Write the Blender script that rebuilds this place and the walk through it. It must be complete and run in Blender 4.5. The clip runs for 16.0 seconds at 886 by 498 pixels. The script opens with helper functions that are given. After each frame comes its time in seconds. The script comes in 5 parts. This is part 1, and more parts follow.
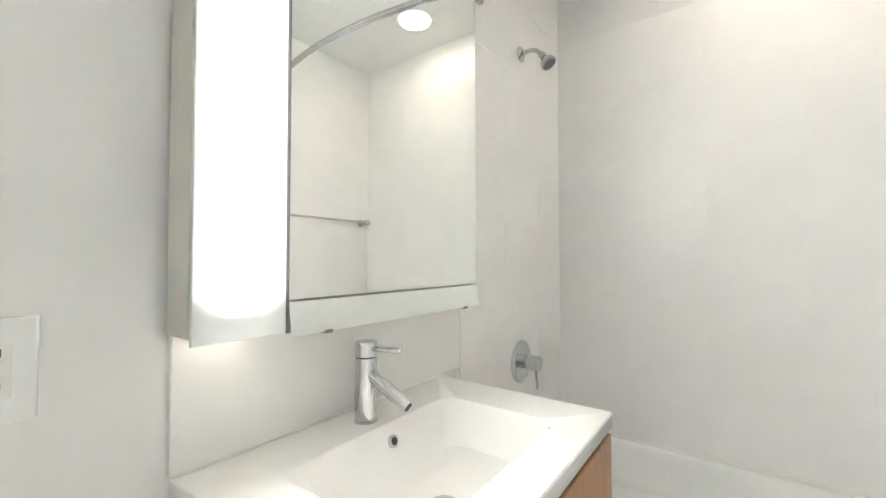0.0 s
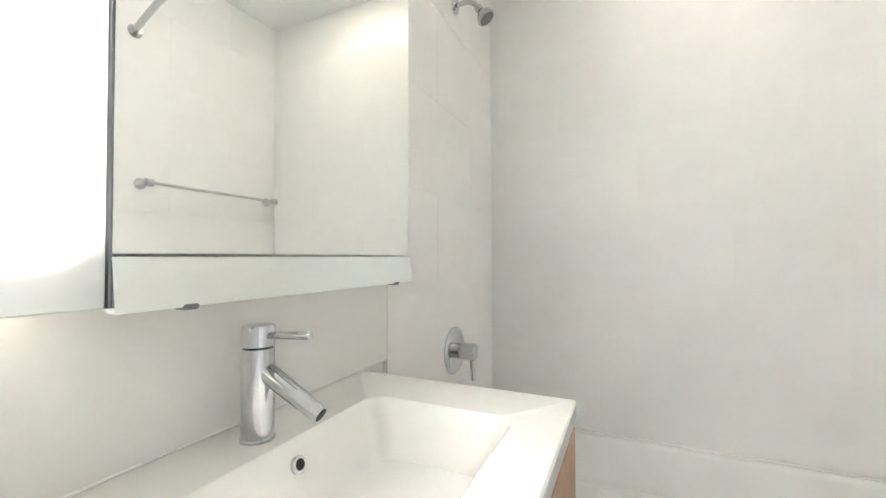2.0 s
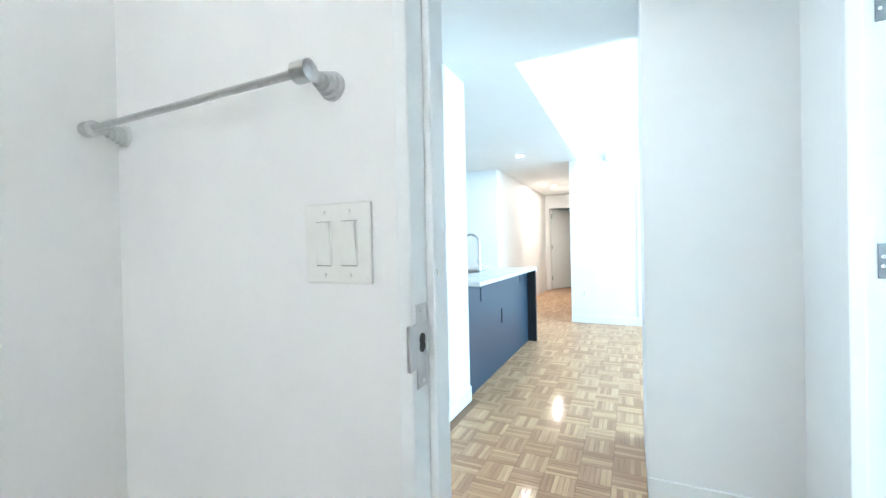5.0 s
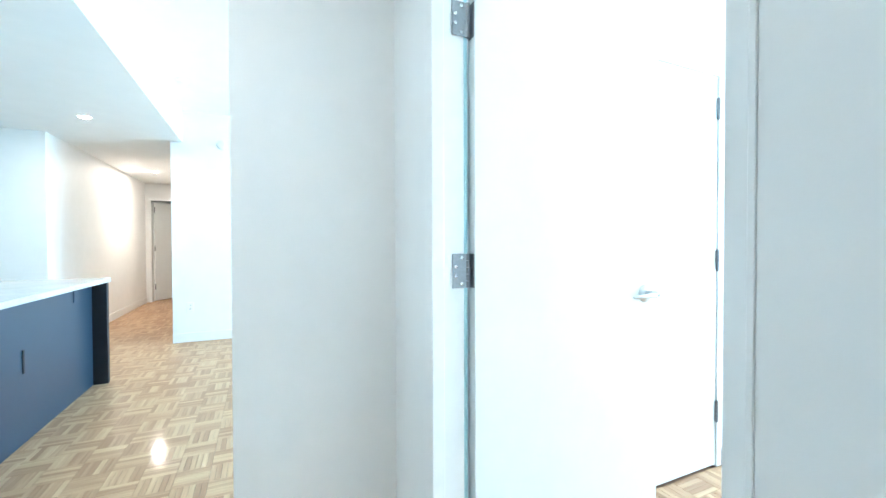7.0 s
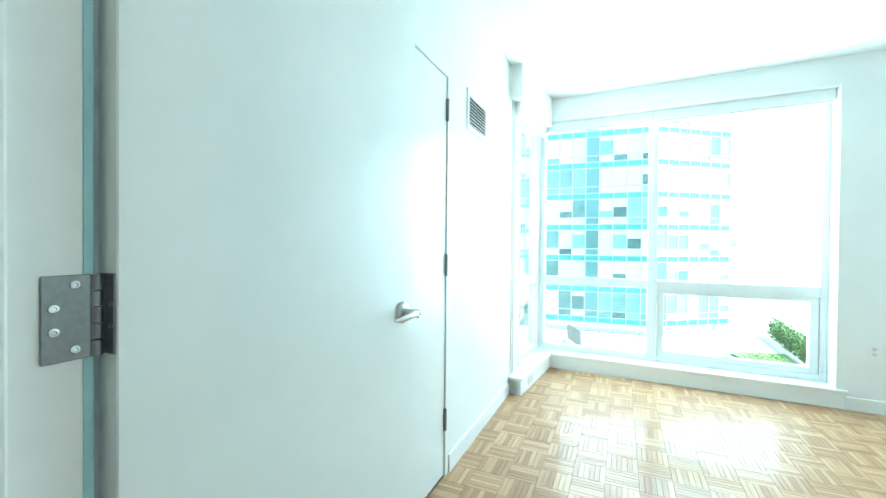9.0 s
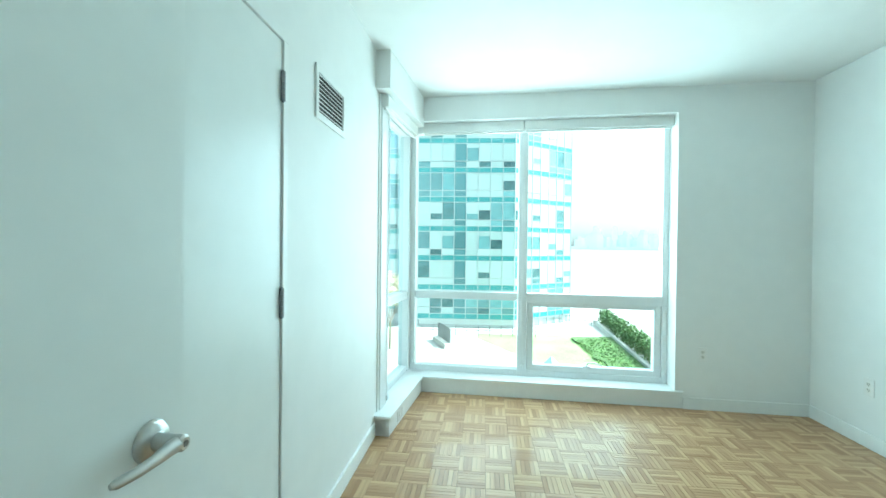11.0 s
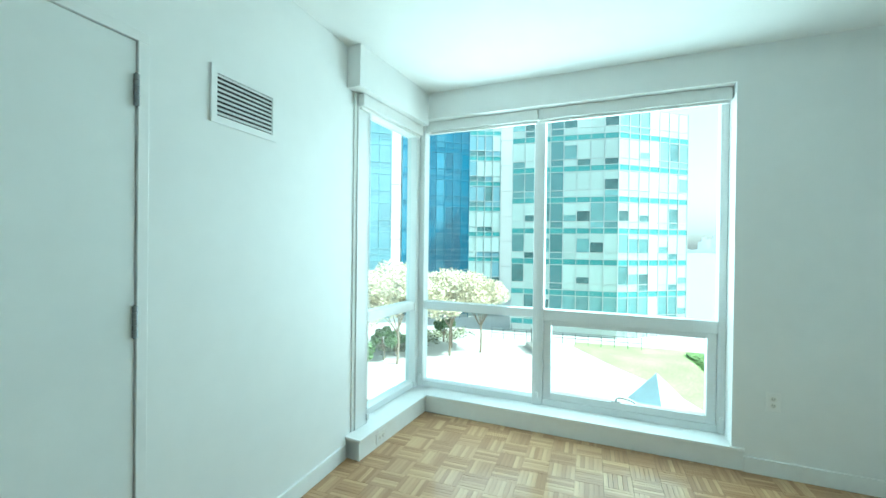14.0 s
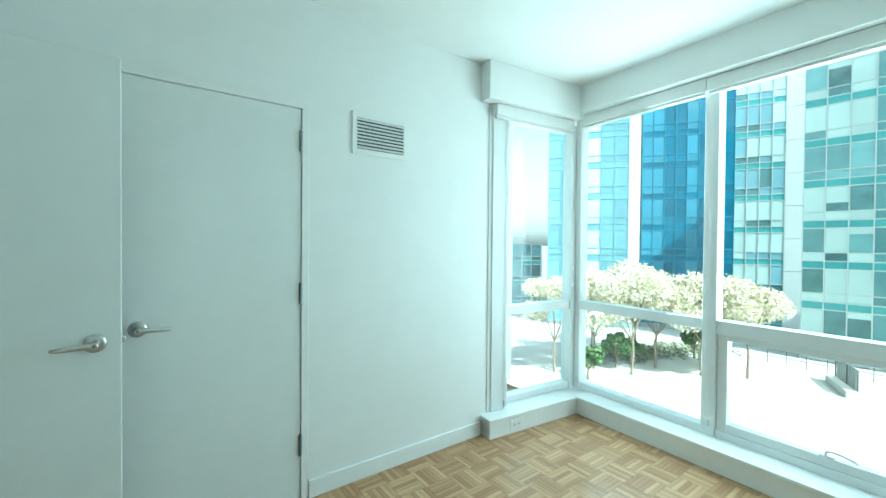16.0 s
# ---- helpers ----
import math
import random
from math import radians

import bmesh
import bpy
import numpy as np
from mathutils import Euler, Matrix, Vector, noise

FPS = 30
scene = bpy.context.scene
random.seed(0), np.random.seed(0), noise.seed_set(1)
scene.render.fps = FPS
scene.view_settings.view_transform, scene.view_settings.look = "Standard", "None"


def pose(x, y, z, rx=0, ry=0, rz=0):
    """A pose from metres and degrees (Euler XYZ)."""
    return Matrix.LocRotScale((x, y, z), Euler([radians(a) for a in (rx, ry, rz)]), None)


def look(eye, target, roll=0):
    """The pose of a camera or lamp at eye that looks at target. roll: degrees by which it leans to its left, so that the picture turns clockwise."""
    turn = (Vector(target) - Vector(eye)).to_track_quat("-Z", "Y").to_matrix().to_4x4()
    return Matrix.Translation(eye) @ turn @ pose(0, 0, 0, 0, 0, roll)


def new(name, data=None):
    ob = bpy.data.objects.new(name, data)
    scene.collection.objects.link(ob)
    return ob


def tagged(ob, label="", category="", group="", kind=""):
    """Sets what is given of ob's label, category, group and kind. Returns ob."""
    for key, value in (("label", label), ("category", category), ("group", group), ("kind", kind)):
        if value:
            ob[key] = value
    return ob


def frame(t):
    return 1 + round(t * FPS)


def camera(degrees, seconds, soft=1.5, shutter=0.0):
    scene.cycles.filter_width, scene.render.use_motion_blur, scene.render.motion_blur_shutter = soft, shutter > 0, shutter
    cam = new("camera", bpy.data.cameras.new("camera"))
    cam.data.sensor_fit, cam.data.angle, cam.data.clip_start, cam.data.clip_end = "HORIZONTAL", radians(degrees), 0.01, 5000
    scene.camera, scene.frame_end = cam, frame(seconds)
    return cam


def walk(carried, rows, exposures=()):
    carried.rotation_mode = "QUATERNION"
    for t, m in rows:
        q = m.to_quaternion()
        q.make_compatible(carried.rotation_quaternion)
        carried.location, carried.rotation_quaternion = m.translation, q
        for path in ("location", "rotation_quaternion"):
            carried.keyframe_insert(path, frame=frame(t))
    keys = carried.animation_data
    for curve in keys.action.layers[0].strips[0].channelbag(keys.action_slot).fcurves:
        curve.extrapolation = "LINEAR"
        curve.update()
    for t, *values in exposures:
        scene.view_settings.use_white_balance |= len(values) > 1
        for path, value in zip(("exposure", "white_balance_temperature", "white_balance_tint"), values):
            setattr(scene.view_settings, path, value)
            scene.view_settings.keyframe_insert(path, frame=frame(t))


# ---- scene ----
# ---------------------------------------------------------------- camera
cam = camera(95.9, 16.0)
PATH = [
    (0, (-2.351, -2.422, 1.206), (-3.958, -3.612, 1.264), -0.1),
    (0.5, (-2.399, -2.515, 1.19), (-4.004, -3.708, 1.243), -0.1),
    (1, (-2.436, -2.59, 1.168), (-4.041, -3.783, 1.22), -0.1),
    (1.5, (-2.481, -2.609, 1.133), (-4.128, -3.744, 1.177), -0.0),
    (2, (-2.514, -2.561, 1.135), (-4.327, -3.403, 1.178), -0.2),
    (2.5, (-2.53, -2.468, 1.144), (-4.503, -2.796, 1.183), -0.2),
    (3, (-2.501, -2.363, 1.147), (-4.483, -2.101, 1.187), -1.0),
    (3.5, (-2.453, -2.188, 1.176), (-4.313, -1.452, 1.177), -1.2),
    (4, (-2.424, -2.081, 1.174), (-4.024, -0.881, 1.182), -1.2),
    (4.5, (-2.378, -1.979, 1.171), (-3.626, -0.416, 1.167), -1.2),
    (5, (-2.322, -1.867, 1.174), (-3.171, -0.056, 1.159), -1.2),
    (5.2, (-2.291, -1.806, 1.175), (-2.982, 0.07, 1.158), -1.3),
    (7.3, (-2.13, -1.221, 1.189), (-1.081, 0.482, 1.157), 0.1),
    (7.5, (-2.088, -1.161, 1.188), (-0.906, 0.452, 1.157), 0.2),
    (8, (-2.011, -1.03, 1.184), (-0.575, 0.363, 1.169), -0.2),
    (8.5, (-1.934, -0.929, 1.187), (-0.294, 0.214, 1.167), 0.0),
    (9, (-1.873, -0.821, 1.196), (-0.046, -0.006, 1.174), 0.5),
    (9.5, (-1.796, -0.772, 1.213), (0.131, -0.237, 1.188), 0.6),
    (10, (-1.658, -0.73, 1.242), (0.316, -0.406, 1.218), 0.6),
    (10.2, (-1.609, -0.73, 1.254), (0.374, -0.474, 1.234), 0.5),
    (12.3, (-1.083, -0.91, 1.366), (0.908, -0.719, 1.35), 0.7),
    (12.5, (-1.056, -0.962, 1.365), (0.935, -0.769, 1.353), 0.8),
    (13, (-0.981, -1.097, 1.362), (1.005, -0.862, 1.35), 0.8),
    (13.5, (-0.94, -1.249, 1.371), (1.009, -0.801, 1.361), 0.7),
    (14, (-0.913, -1.46, 1.362), (0.963, -0.766, 1.35), 0.7),
    (14.5, (-0.883, -1.689, 1.356), (0.841, -0.677, 1.342), 0.6),
    (15, (-0.761, -1.861, 1.352), (0.796, -0.606, 1.321), 0.7),
    (15.5, (-0.649, -2.021, 1.357), (0.701, -0.546, 1.326), 0.5),
    (16, (-0.645, -2.114, 1.358), (0.547, -0.509, 1.331), 0.5),
]
walk(cam, [(t, look(eye, target, roll)) for t, eye, target, roll in PATH],
     exposures=[(0.0, 3.46, 5720, 11), (3.5, 3.38, 5700, 11), (5.2, 3.15, 5100, 6), (7.3, 3.0, 5150, 4), (8.0, 2.62, 5250, 0), (8.5, 2.28, 5350, -4), (9.5, 1.78, 5650, -9),
                (10.2, 1.5, 5550, -12), (12.3, 1.1, 5550, -15), (16.0, 1.05, 5560, -15)])

# ---------------------------------------------------------------- light
SUN_AZ, SUN_EL = 178.0, 50.0      # compass-like: degrees from +y clockwise, degrees up
world = bpy.data.worlds.new("sky")
scene.world = world
world.use_nodes = True
wn = world.node_tree.nodes
sky = wn.new("ShaderNodeTexSky")
sky.sky_type = "NISHITA"
sky.sun_disc = False
sky.air_density, sky.dust_density, sky.ozone_density = 0.8, 2.2, 1.0
sky.sun_elevation = radians(SUN_EL)
sky.sun_rotation = radians(SUN_AZ)
hazy = wn.new("ShaderNodeHueSaturation")
hazy.inputs["Saturation"].default_value, hazy.inputs["Value"].default_value = 0.35, 1.18
world.node_tree.links.new(sky.outputs[0], hazy.inputs["Color"])
world.node_tree.links.new(hazy.outputs[0], wn["Background"].inputs[0])
wn["Background"].inputs[1].default_value = 0.15
sun = new("sun", bpy.data.lights.new("sun", "SUN"))
sun.data.energy, sun.data.angle, sun.data.color = 5.0, radians(0.6), (1.0, 0.95, 0.88)
_a, _e = radians(SUN_AZ), radians(SUN_EL)
sun.matrix_world = look((math.sin(_a) * math.cos(_e) * 50, math.cos(_a) * math.cos(_e) * 50, math.sin(_e) * 50), (0, 0, 0))


def area_lamp(name, eye, target, w, h, power, color):
    ob = new(name, bpy.data.lights.new(name, "AREA"))
    ob.data.shape, ob.data.size, ob.data.size_y = "RECTANGLE", w, h
    ob.data.energy, ob.data.color = power, color
    ob.matrix_world = look(eye, target)
    return ob


DAY = (0.80, 0.93, 1.0)
WARM = (1.0, 0.82, 0.60)
# sky light through the bedroom window, the side pane and the living room's window wall
area_lamp("window_skylight", (2.42, -1.25, 1.42), (0, -2.15, 1.32), 2.0, 1.9, 25, DAY)
area_lamp("side_window_skylight", (1.8, 0.22, 1.3), (1.8, -3, 1.0), 0.7, 2.0, 2.4, DAY)
area_lamp("living_window_skylight", (2.0, 3.0, 1.5), (-3.4, 0.6, 1.2), 2.4, 2.2, 33, (0.58, 0.86, 1.0))
area_lamp("bath_ceiling_glow", (-3.957, -2.252, 2.485), (-3.957, -2.252, 0), 0.15, 0.15, 0.16, WARM).data.shape = "DISK"
area_lamp("kitchen_spot_glow", (-3.69, 3.60, 2.385), (-3.69, 3.60, 0), 0.09, 0.09, 2.2, WARM)
# Unseen hall spot, inferred from warm tint by the doorway, added to brighten the hall.
area_lamp("hall_spot_glow", (-2.72, -0.42, 2.385), (-2.72, -0.42, 0), 0.09, 0.09, 0.68, (1.0, 0.90, 0.78))
area_lamp("corridor_spot_glow", (-3.78, 6.87, 2.385), (-3.78, 6.87, 0), 0.09, 0.09, 4.5, (1.0, 0.76, 0.55))

# ---------------------------------------------------------------- helpers for meshes


def box(bm, x0, x1, y0, y1, z0, z1, bevel=0.0, seg=2):
    """A box, with rounded edges if bevel is given."""
    m = Matrix.LocRotScale(((x0 + x1) / 2, (y0 + y1) / 2, (z0 + z1) / 2), None, (abs(x1 - x0), abs(y1 - y0), abs(z1 - z0)))
    vs = bmesh.ops.create_cube(bm, size=1, matrix=m)["verts"]
    if bevel:
        es = list({e for v in vs for e in v.link_edges})
        bmesh.ops.bevel(bm, geom=es, offset=bevel, segments=seg, affect="EDGES", profile=0.6)
    return bm


def cyl(bm, p, q, r0, r1=None, seg=28, bevel=0.0):
    """A cylinder or cone from p to q."""
    p, q = Vector(p), Vector(q)
    d = q - p
    m = Matrix.Translation((p + q) / 2) @ d.to_track_quat("Z", "Y").to_matrix().to_4x4()
    vs = bmesh.ops.create_cone(bm, cap_ends=True, segments=seg, radius1=r0, radius2=r0 if r1 is None else r1,
                               depth=d.length, matrix=m)["verts"]
    if bevel:
        es = [e for e in {e for v in vs for e in v.link_edges} if any(len(f.verts) > 4 for f in e.link_faces)]
        bmesh.ops.bevel(bm, geom=es, offset=bevel, segments=2, affect="EDGES", profile=0.6)
    return bm


def lathe(bm, origin, axis, rows, seg=32):
    """Turns a profile of (distance along the axis, radius) round the axis."""
    q = Vector(axis).to_track_quat("Z", "Y").to_matrix()
    rings = []
    for h, r in rows:
        rings.append([bm.verts.new(Vector(origin) + q @ Vector((r * math.cos(a), r * math.sin(a), h)))
                      for a in (2 * math.pi * i / seg for i in range(seg))])
    for a, b in zip(rings, rings[1:]):
        for i in range(seg):
            bm.faces.new((a[i], a[(i + 1) % seg], b[(i + 1) % seg], b[i]))
    bm.faces.new(list(reversed(rings[0])))
    bm.faces.new(rings[-1])
    return bm


def tube(bm, pts, r, seg=14):
    """A round bar along points."""
    pts = [Vector(p) for p in pts]
    rings = []
    for i, p in enumerate(pts):
        d = (pts[min(i + 1, len(pts) - 1)] - pts[max(i - 1, 0)]).normalized()
        up = Vector((0, 0, 1)) if abs(d.z) < 0.95 else Vector((0, 1, 0))
        a = d.cross(up).normalized()
        b = d.cross(a)
        rr = r[i] if isinstance(r, (list, tuple)) else r
        rings.append([bm.verts.new(p + rr * (math.cos(w) * a + math.sin(w) * b)) for w in (2 * math.pi * k / seg for k in range(seg))])
    for a, b in zip(rings, rings[1:]):
        for k in range(seg):
            bm.faces.new((a[k], a[(k + 1) % seg], b[(k + 1) % seg], b[k]))
    bm.faces.new(list(reversed(rings[0])))
    bm.faces.new(rings[-1])
    return bm


def part(name, bm, material, parent=None, label="", smooth=False):
    """Links a bmesh as one mesh object under a thing or a part."""
    bmesh.ops.recalc_face_normals(bm, faces=bm.faces)
    me = bpy.data.meshes.new(name)
    bm.to_mesh(me)
    bm.free()
    if smooth:
        for f in me.polygons:
            f.use_smooth = True
        me.set_sharp_from_angle(angle=radians(40))
    me.materials.append(material)
    ob = new(name, me)
    if parent:
        ob.parent = parent
    if label:
        ob["label"] = label
    return ob


def B():
    return bmesh.new()


def thing(name, m, label, category, group="", kind=""):
    ob = new(name)
    ob.empty_display_size = 0.05
    ob.matrix_world = m
    return tagged(ob, label, category, group, kind)


def structure(name, bm, material, label, category, m=None):
    ob = part(name, bm, material)
    if m is not None:
        ob.matrix_world = m
    return tagged(ob, label, category, kind="structure")


def basis(origin, u, z=0.0):
    """Local x along u (in plan), local y to its left, z up."""
    ux, uy = Vector(u).normalized()
    return Matrix(((ux, -uy, 0, origin[0]), (uy, ux, 0, origin[1]), (0, 0, 1, z), (0, 0, 0, 1)))


# ---------------------------------------------------------------- materials


def mat(name, color, rough=0.5, metal=0.0, grain=0.0, scale=40.0, stain=0.0, stain_scale=1.5, bump=0.0, bump_scale=200.0,
        spec=0.5, jitter=0.0, island=False, coat=0.0):
    """A surface with fine grain, broad mottling and relief."""
    m = bpy.data.materials.new(name)
    m.use_nodes = True
    nt = m.node_tree
    n, ln = nt.nodes, nt.links
    p = n["Principled BSDF"]
    p.inputs["Roughness"].default_value = rough
    p.inputs["Metallic"].default_value = metal
    p.inputs["Specular IOR Level"].default_value = spec
    p.inputs["Coat Weight"].default_value = coat
    p.inputs["Coat Roughness"].default_value = 0.12
    co = n.new("ShaderNodeTexCoord")
    val = None
    for amount, sc, det in ((grain, scale, 3.0), (stain, stain_scale, 4.0)):
        if not amount:
            continue
        t = n.new("ShaderNodeTexNoise")
        t.inputs["Scale"].default_value = sc
        t.inputs["Detail"].default_value = det
        ln.new(co.outputs["Object"], t.inputs["Vector"])
        r = n.new("ShaderNodeMapRange")
        r.inputs["From Min"].default_value, r.inputs["From Max"].default_value = 0.3, 0.7
        r.inputs["To Min"].default_value, r.inputs["To Max"].default_value = 1 - amount, 1 + amount
        ln.new(t.outputs["Fac"], r.inputs["Value"])
        val = mul(nt, val, r.outputs[0])
    if jitter:
        src = n.new("ShaderNodeNewGeometry").outputs["Random Per Island"] if island else n.new("ShaderNodeObjectInfo").outputs["Random"]
        r = n.new("ShaderNodeMapRange")
        r.inputs["To Min"].default_value, r.inputs["To Max"].default_value = 1 - jitter, 1 + jitter
        ln.new(src, r.inputs["Value"])
        val = mul(nt, val, r.outputs[0])
    p.inputs["Base Color"].default_value = (*color, 1)
    if val is not None:
        h = n.new("ShaderNodeHueSaturation")
        h.inputs["Color"].default_value = (*color, 1)
        ln.new(val, h.inputs["Value"])
        ln.new(h.outputs[0], p.inputs["Base Color"])
    if bump:
        t = n.new("ShaderNodeTexNoise")
        t.inputs["Scale"].default_value = bump_scale
        t.inputs["Detail"].default_value = 2.0
        ln.new(co.outputs["Object"], t.inputs["Vector"])
        b = n.new("ShaderNodeBump")
        b.inputs["Strength"].default_value = bump
        b.inputs["Distance"].default_value = 0.002
        ln.new(t.outputs["Fac"], b.inputs["Height"])
        ln.new(b.outputs[0], p.inputs["Normal"])
    return m


def mul(nt, a, b):
    if a is None:
        return b
    k = nt.nodes.new("ShaderNodeMath")
    k.operation = "MULTIPLY"
    nt.links.new(a, k.inputs[0])
    nt.links.new(b, k.inputs[1])
    return k.outputs[0]


def wood(name, c1, c2, rough, along, jitter, island, coat=0.32):
    """Wood with grain streaks along one axis and a tone of its own for each piece."""
    m = bpy.data.materials.new(name)
    m.use_nodes = True
    nt = m.node_tree
    n, ln = nt.nodes, nt.links
    p = n["Principled BSDF"]
    p.inputs["Roughness"].default_value = rough
    p.inputs["Coat Weight"].default_value = coat
    p.inputs["Coat Roughness"].default_value = 0.11
    p.inputs["Specular IOR Level"].default_value = 0.3
    co = n.new("ShaderNodeTexCoord")
    mp = n.new("ShaderNodeMapping")
    mp.inputs["Scale"].default_value = tuple(4.0 if k == along else 70.0 for k in range(3))
    ln.new(co.outputs["Object"], mp.inputs["Vector"])
    t = n.new("ShaderNodeTexNoise")
    t.inputs["Scale"].default_value = 1.0
    t.inputs["Detail"].default_value = 5.0
    ln.new(mp.outputs[0], t.inputs["Vector"])
    rnd = n.new("ShaderNodeNewGeometry").outputs["Random Per Island"] if island else n.new("ShaderNodeObjectInfo").outputs["Random"]
    add = n.new("ShaderNodeMath")
    add.operation = "MULTIPLY_ADD"
    ln.new(t.outputs["Fac"], add.inputs[0])
    add.inputs[1].default_value = 0.8
    sh = n.new("ShaderNodeMapRange")
    sh.inputs["To Min"].default_value, sh.inputs["To Max"].default_value = -0.35 - jitter, 0.1 + jitter
    ln.new(rnd, sh.inputs["Value"])
    ln.new(sh.outputs[0], add.inputs[2])
    r = n.new("ShaderNodeValToRGB")
    r.color_ramp.elements[0].color, r.color_ramp.elements[1].color = (*c2, 1), (*c1, 1)
    r.color_ramp.elements[0].position, r.color_ramp.elements[1].position = -0.0, 0.75
    ln.new(add.outputs[0], r.inputs["Fac"])
    ln.new(r.outputs[0], p.inputs["Base Color"])
    b = n.new("ShaderNodeBump")
    b.inputs["Strength"].default_value = 0.12
    b.inputs["Distance"].default_value = 0.001
    ln.new(t.outputs["Fac"], b.inputs["Height"])
    ln.new(b.outputs[0], p.inputs["Normal"])
    return m


def glow(name, color, strength):
    m = bpy.data.materials.new(name)
    m.use_nodes = True
    p = m.node_tree.nodes["Principled BSDF"]
    p.inputs["Base Color"].default_value = (0.85, 0.88, 0.86, 1)
    p.inputs["Roughness"].default_value = 0.3
    p.inputs["Emission Color"].default_value = (*color, 1)
    p.inputs["Emission Strength"].default_value = strength
    return m


def pane_material(name, tint, gloss=0.08):
    """Thin clear glass: mostly see-through, a little mirror-like at a slant."""
    m = bpy.data.materials.new(name)
    m.use_nodes = True
    nt = m.node_tree
    n, ln = nt.nodes, nt.links
    tr = n.new("ShaderNodeBsdfTransparent")
    tr.inputs[0].default_value = (*tint, 1)
    gl = n.new("ShaderNodeBsdfGlossy")
    gl.inputs["Roughness"].default_value = 0.02
    lw = n.new("ShaderNodeLayerWeight")
    lw.inputs[0].default_value = 0.5
    pw = n.new("ShaderNodeMath")
    pw.operation = "POWER"
    ln.new(lw.outputs["Facing"], pw.inputs[0])
    pw.inputs[1].default_value = 4.0
    fr = n.new("ShaderNodeMath")
    fr.operation = "MULTIPLY_ADD"
    ln.new(pw.outputs[0], fr.inputs[0])
    fr.inputs[1].default_value, fr.inputs[2].default_value = 0.5, gloss * 0.4
    mx = n.new("ShaderNodeMixShader")
    ln.new(fr.outputs[0], mx.inputs[0])
    ln.new(tr.outputs[0], mx.inputs[1])
    ln.new(gl.outputs[0], mx.inputs[2])
    ln.new(mx.outputs[0], n["Material Output"].inputs[0])
    return m


WALL = mat("white_wall_paint", (0.84, 0.85, 0.835), 0.55, grain=0.012, scale=8, stain=0.02, stain_scale=0.9, bump=0.06, bump_scale=260)
BATHWALL = mat("bath_wall_paint", (0.85, 0.84, 0.815), 0.5, grain=0.012, scale=8, stain=0.02, stain_scale=0.9, bump=0.06, bump_scale=260)
CEIL = mat("ceiling_paint", (0.86, 0.87, 0.855), 0.7, grain=0.012, scale=6, stain=0.02, stain_scale=0.7, bump=0.05, bump_scale=220)
TRIM = mat("white_trim_paint", (0.84, 0.85, 0.835), 0.35, grain=0.015, scale=20, stain=0.02, stain_scale=2.0, bump=0.03, bump_scale=150)
DOORP = mat("white_door_paint", (0.80, 0.825, 0.81), 0.30, grain=0.012, scale=12, stain=0.025, stain_scale=1.4, bump=0.05, bump_scale=90)
FRAMEP = mat("window_frame_enamel", (0.78, 0.80, 0.80), 0.3, grain=0.01, scale=30, stain=0.02, stain_scale=2.0)
TILE = mat("white_wall_tile", (0.86, 0.85, 0.83), 0.3, grain=0.01, scale=9, stain=0.02, stain_scale=2.5, bump=0.03, bump_scale=30, jitter=0.005)
GROUT = mat("tile_grout", (0.84, 0.83, 0.81), 0.8, grain=0.03, scale=90, stain=0.03)
PORC = mat("white_porcelain", (0.84, 0.83, 0.80), 0.14, grain=0.006, scale=10, stain=0.012, stain_scale=2.0)
ENAMEL = mat("tub_enamel", (0.82, 0.82, 0.80), 0.2, grain=0.008, scale=10, stain=0.02, stain_scale=2.0)
CHROME = mat("polished_chrome", (0.60, 0.61, 0.62), 0.12, 1.0, grain=0.04, scale=60, stain=0.04, stain_scale=8)
SATIN = mat("satin_nickel", (0.56, 0.56, 0.55), 0.3, 1.0, grain=0.05, scale=90, stain=0.05, stain_scale=6)
STEELD = mat("dark_hinge_steel", (0.24, 0.25, 0.26), 0.42, 1.0, grain=0.08, scale=120, stain=0.06, stain_scale=8)
MIRROR = mat("mirror_silver", (0.90, 0.92, 0.90), 0.015, 1.0)
MIRRORB = mat("bevelled_mirror_edge", (0.86, 0.90, 0.88), 0.22, 1.0)
BLACK = mat("black_slot", (0.02, 0.02, 0.02), 0.5, grain=0.1, scale=60)
PLATE = mat("white_cover_plate", (0.90, 0.90, 0.88), 0.25, grain=0.01, scale=60, stain=0.01)
PLASTIC = mat("white_device_plastic", (0.80, 0.79, 0.74), 0.35, grain=0.01, scale=60, stain=0.015)
ALU = mat("brushed_aluminium_edge", (0.74, 0.74, 0.72), 0.5, 0.5, grain=0.03, scale=60, stain=0.02)
GAP_SHADE = mat("painted_gap_shade", (0.22, 0.21, 0.19), 0.6, grain=0.05, scale=60)
CABSIDE = mat("cabinet_side_enamel", (0.68, 0.66, 0.60), 0.4, grain=0.02, scale=40, stain=0.03)
VWOOD = wood("orange_brown_veneer", (0.54, 0.31, 0.15), (0.36, 0.185, 0.08), 0.4, 2, 0.05, False, 0.15)
PARQ_X = wood("parquet_oak_along_x", (0.62, 0.42, 0.23), (0.36, 0.205, 0.10), 0.5, 0, 0.10, True)
PARQ_Y = wood("parquet_oak_along_y", (0.62, 0.42, 0.23), (0.36, 0.205, 0.10), 0.5, 1, 0.10, True)
STRIP_X = wood("parquet_strip_along_x", (0.62, 0.42, 0.23), (0.36, 0.205, 0.10), 0.5, 0, 0.10, False)
STRIP_Y = wood("parquet_strip_along_y", (0.62, 0.42, 0.23), (0.36, 0.205, 0.10), 0.5, 1, 0.10, False)
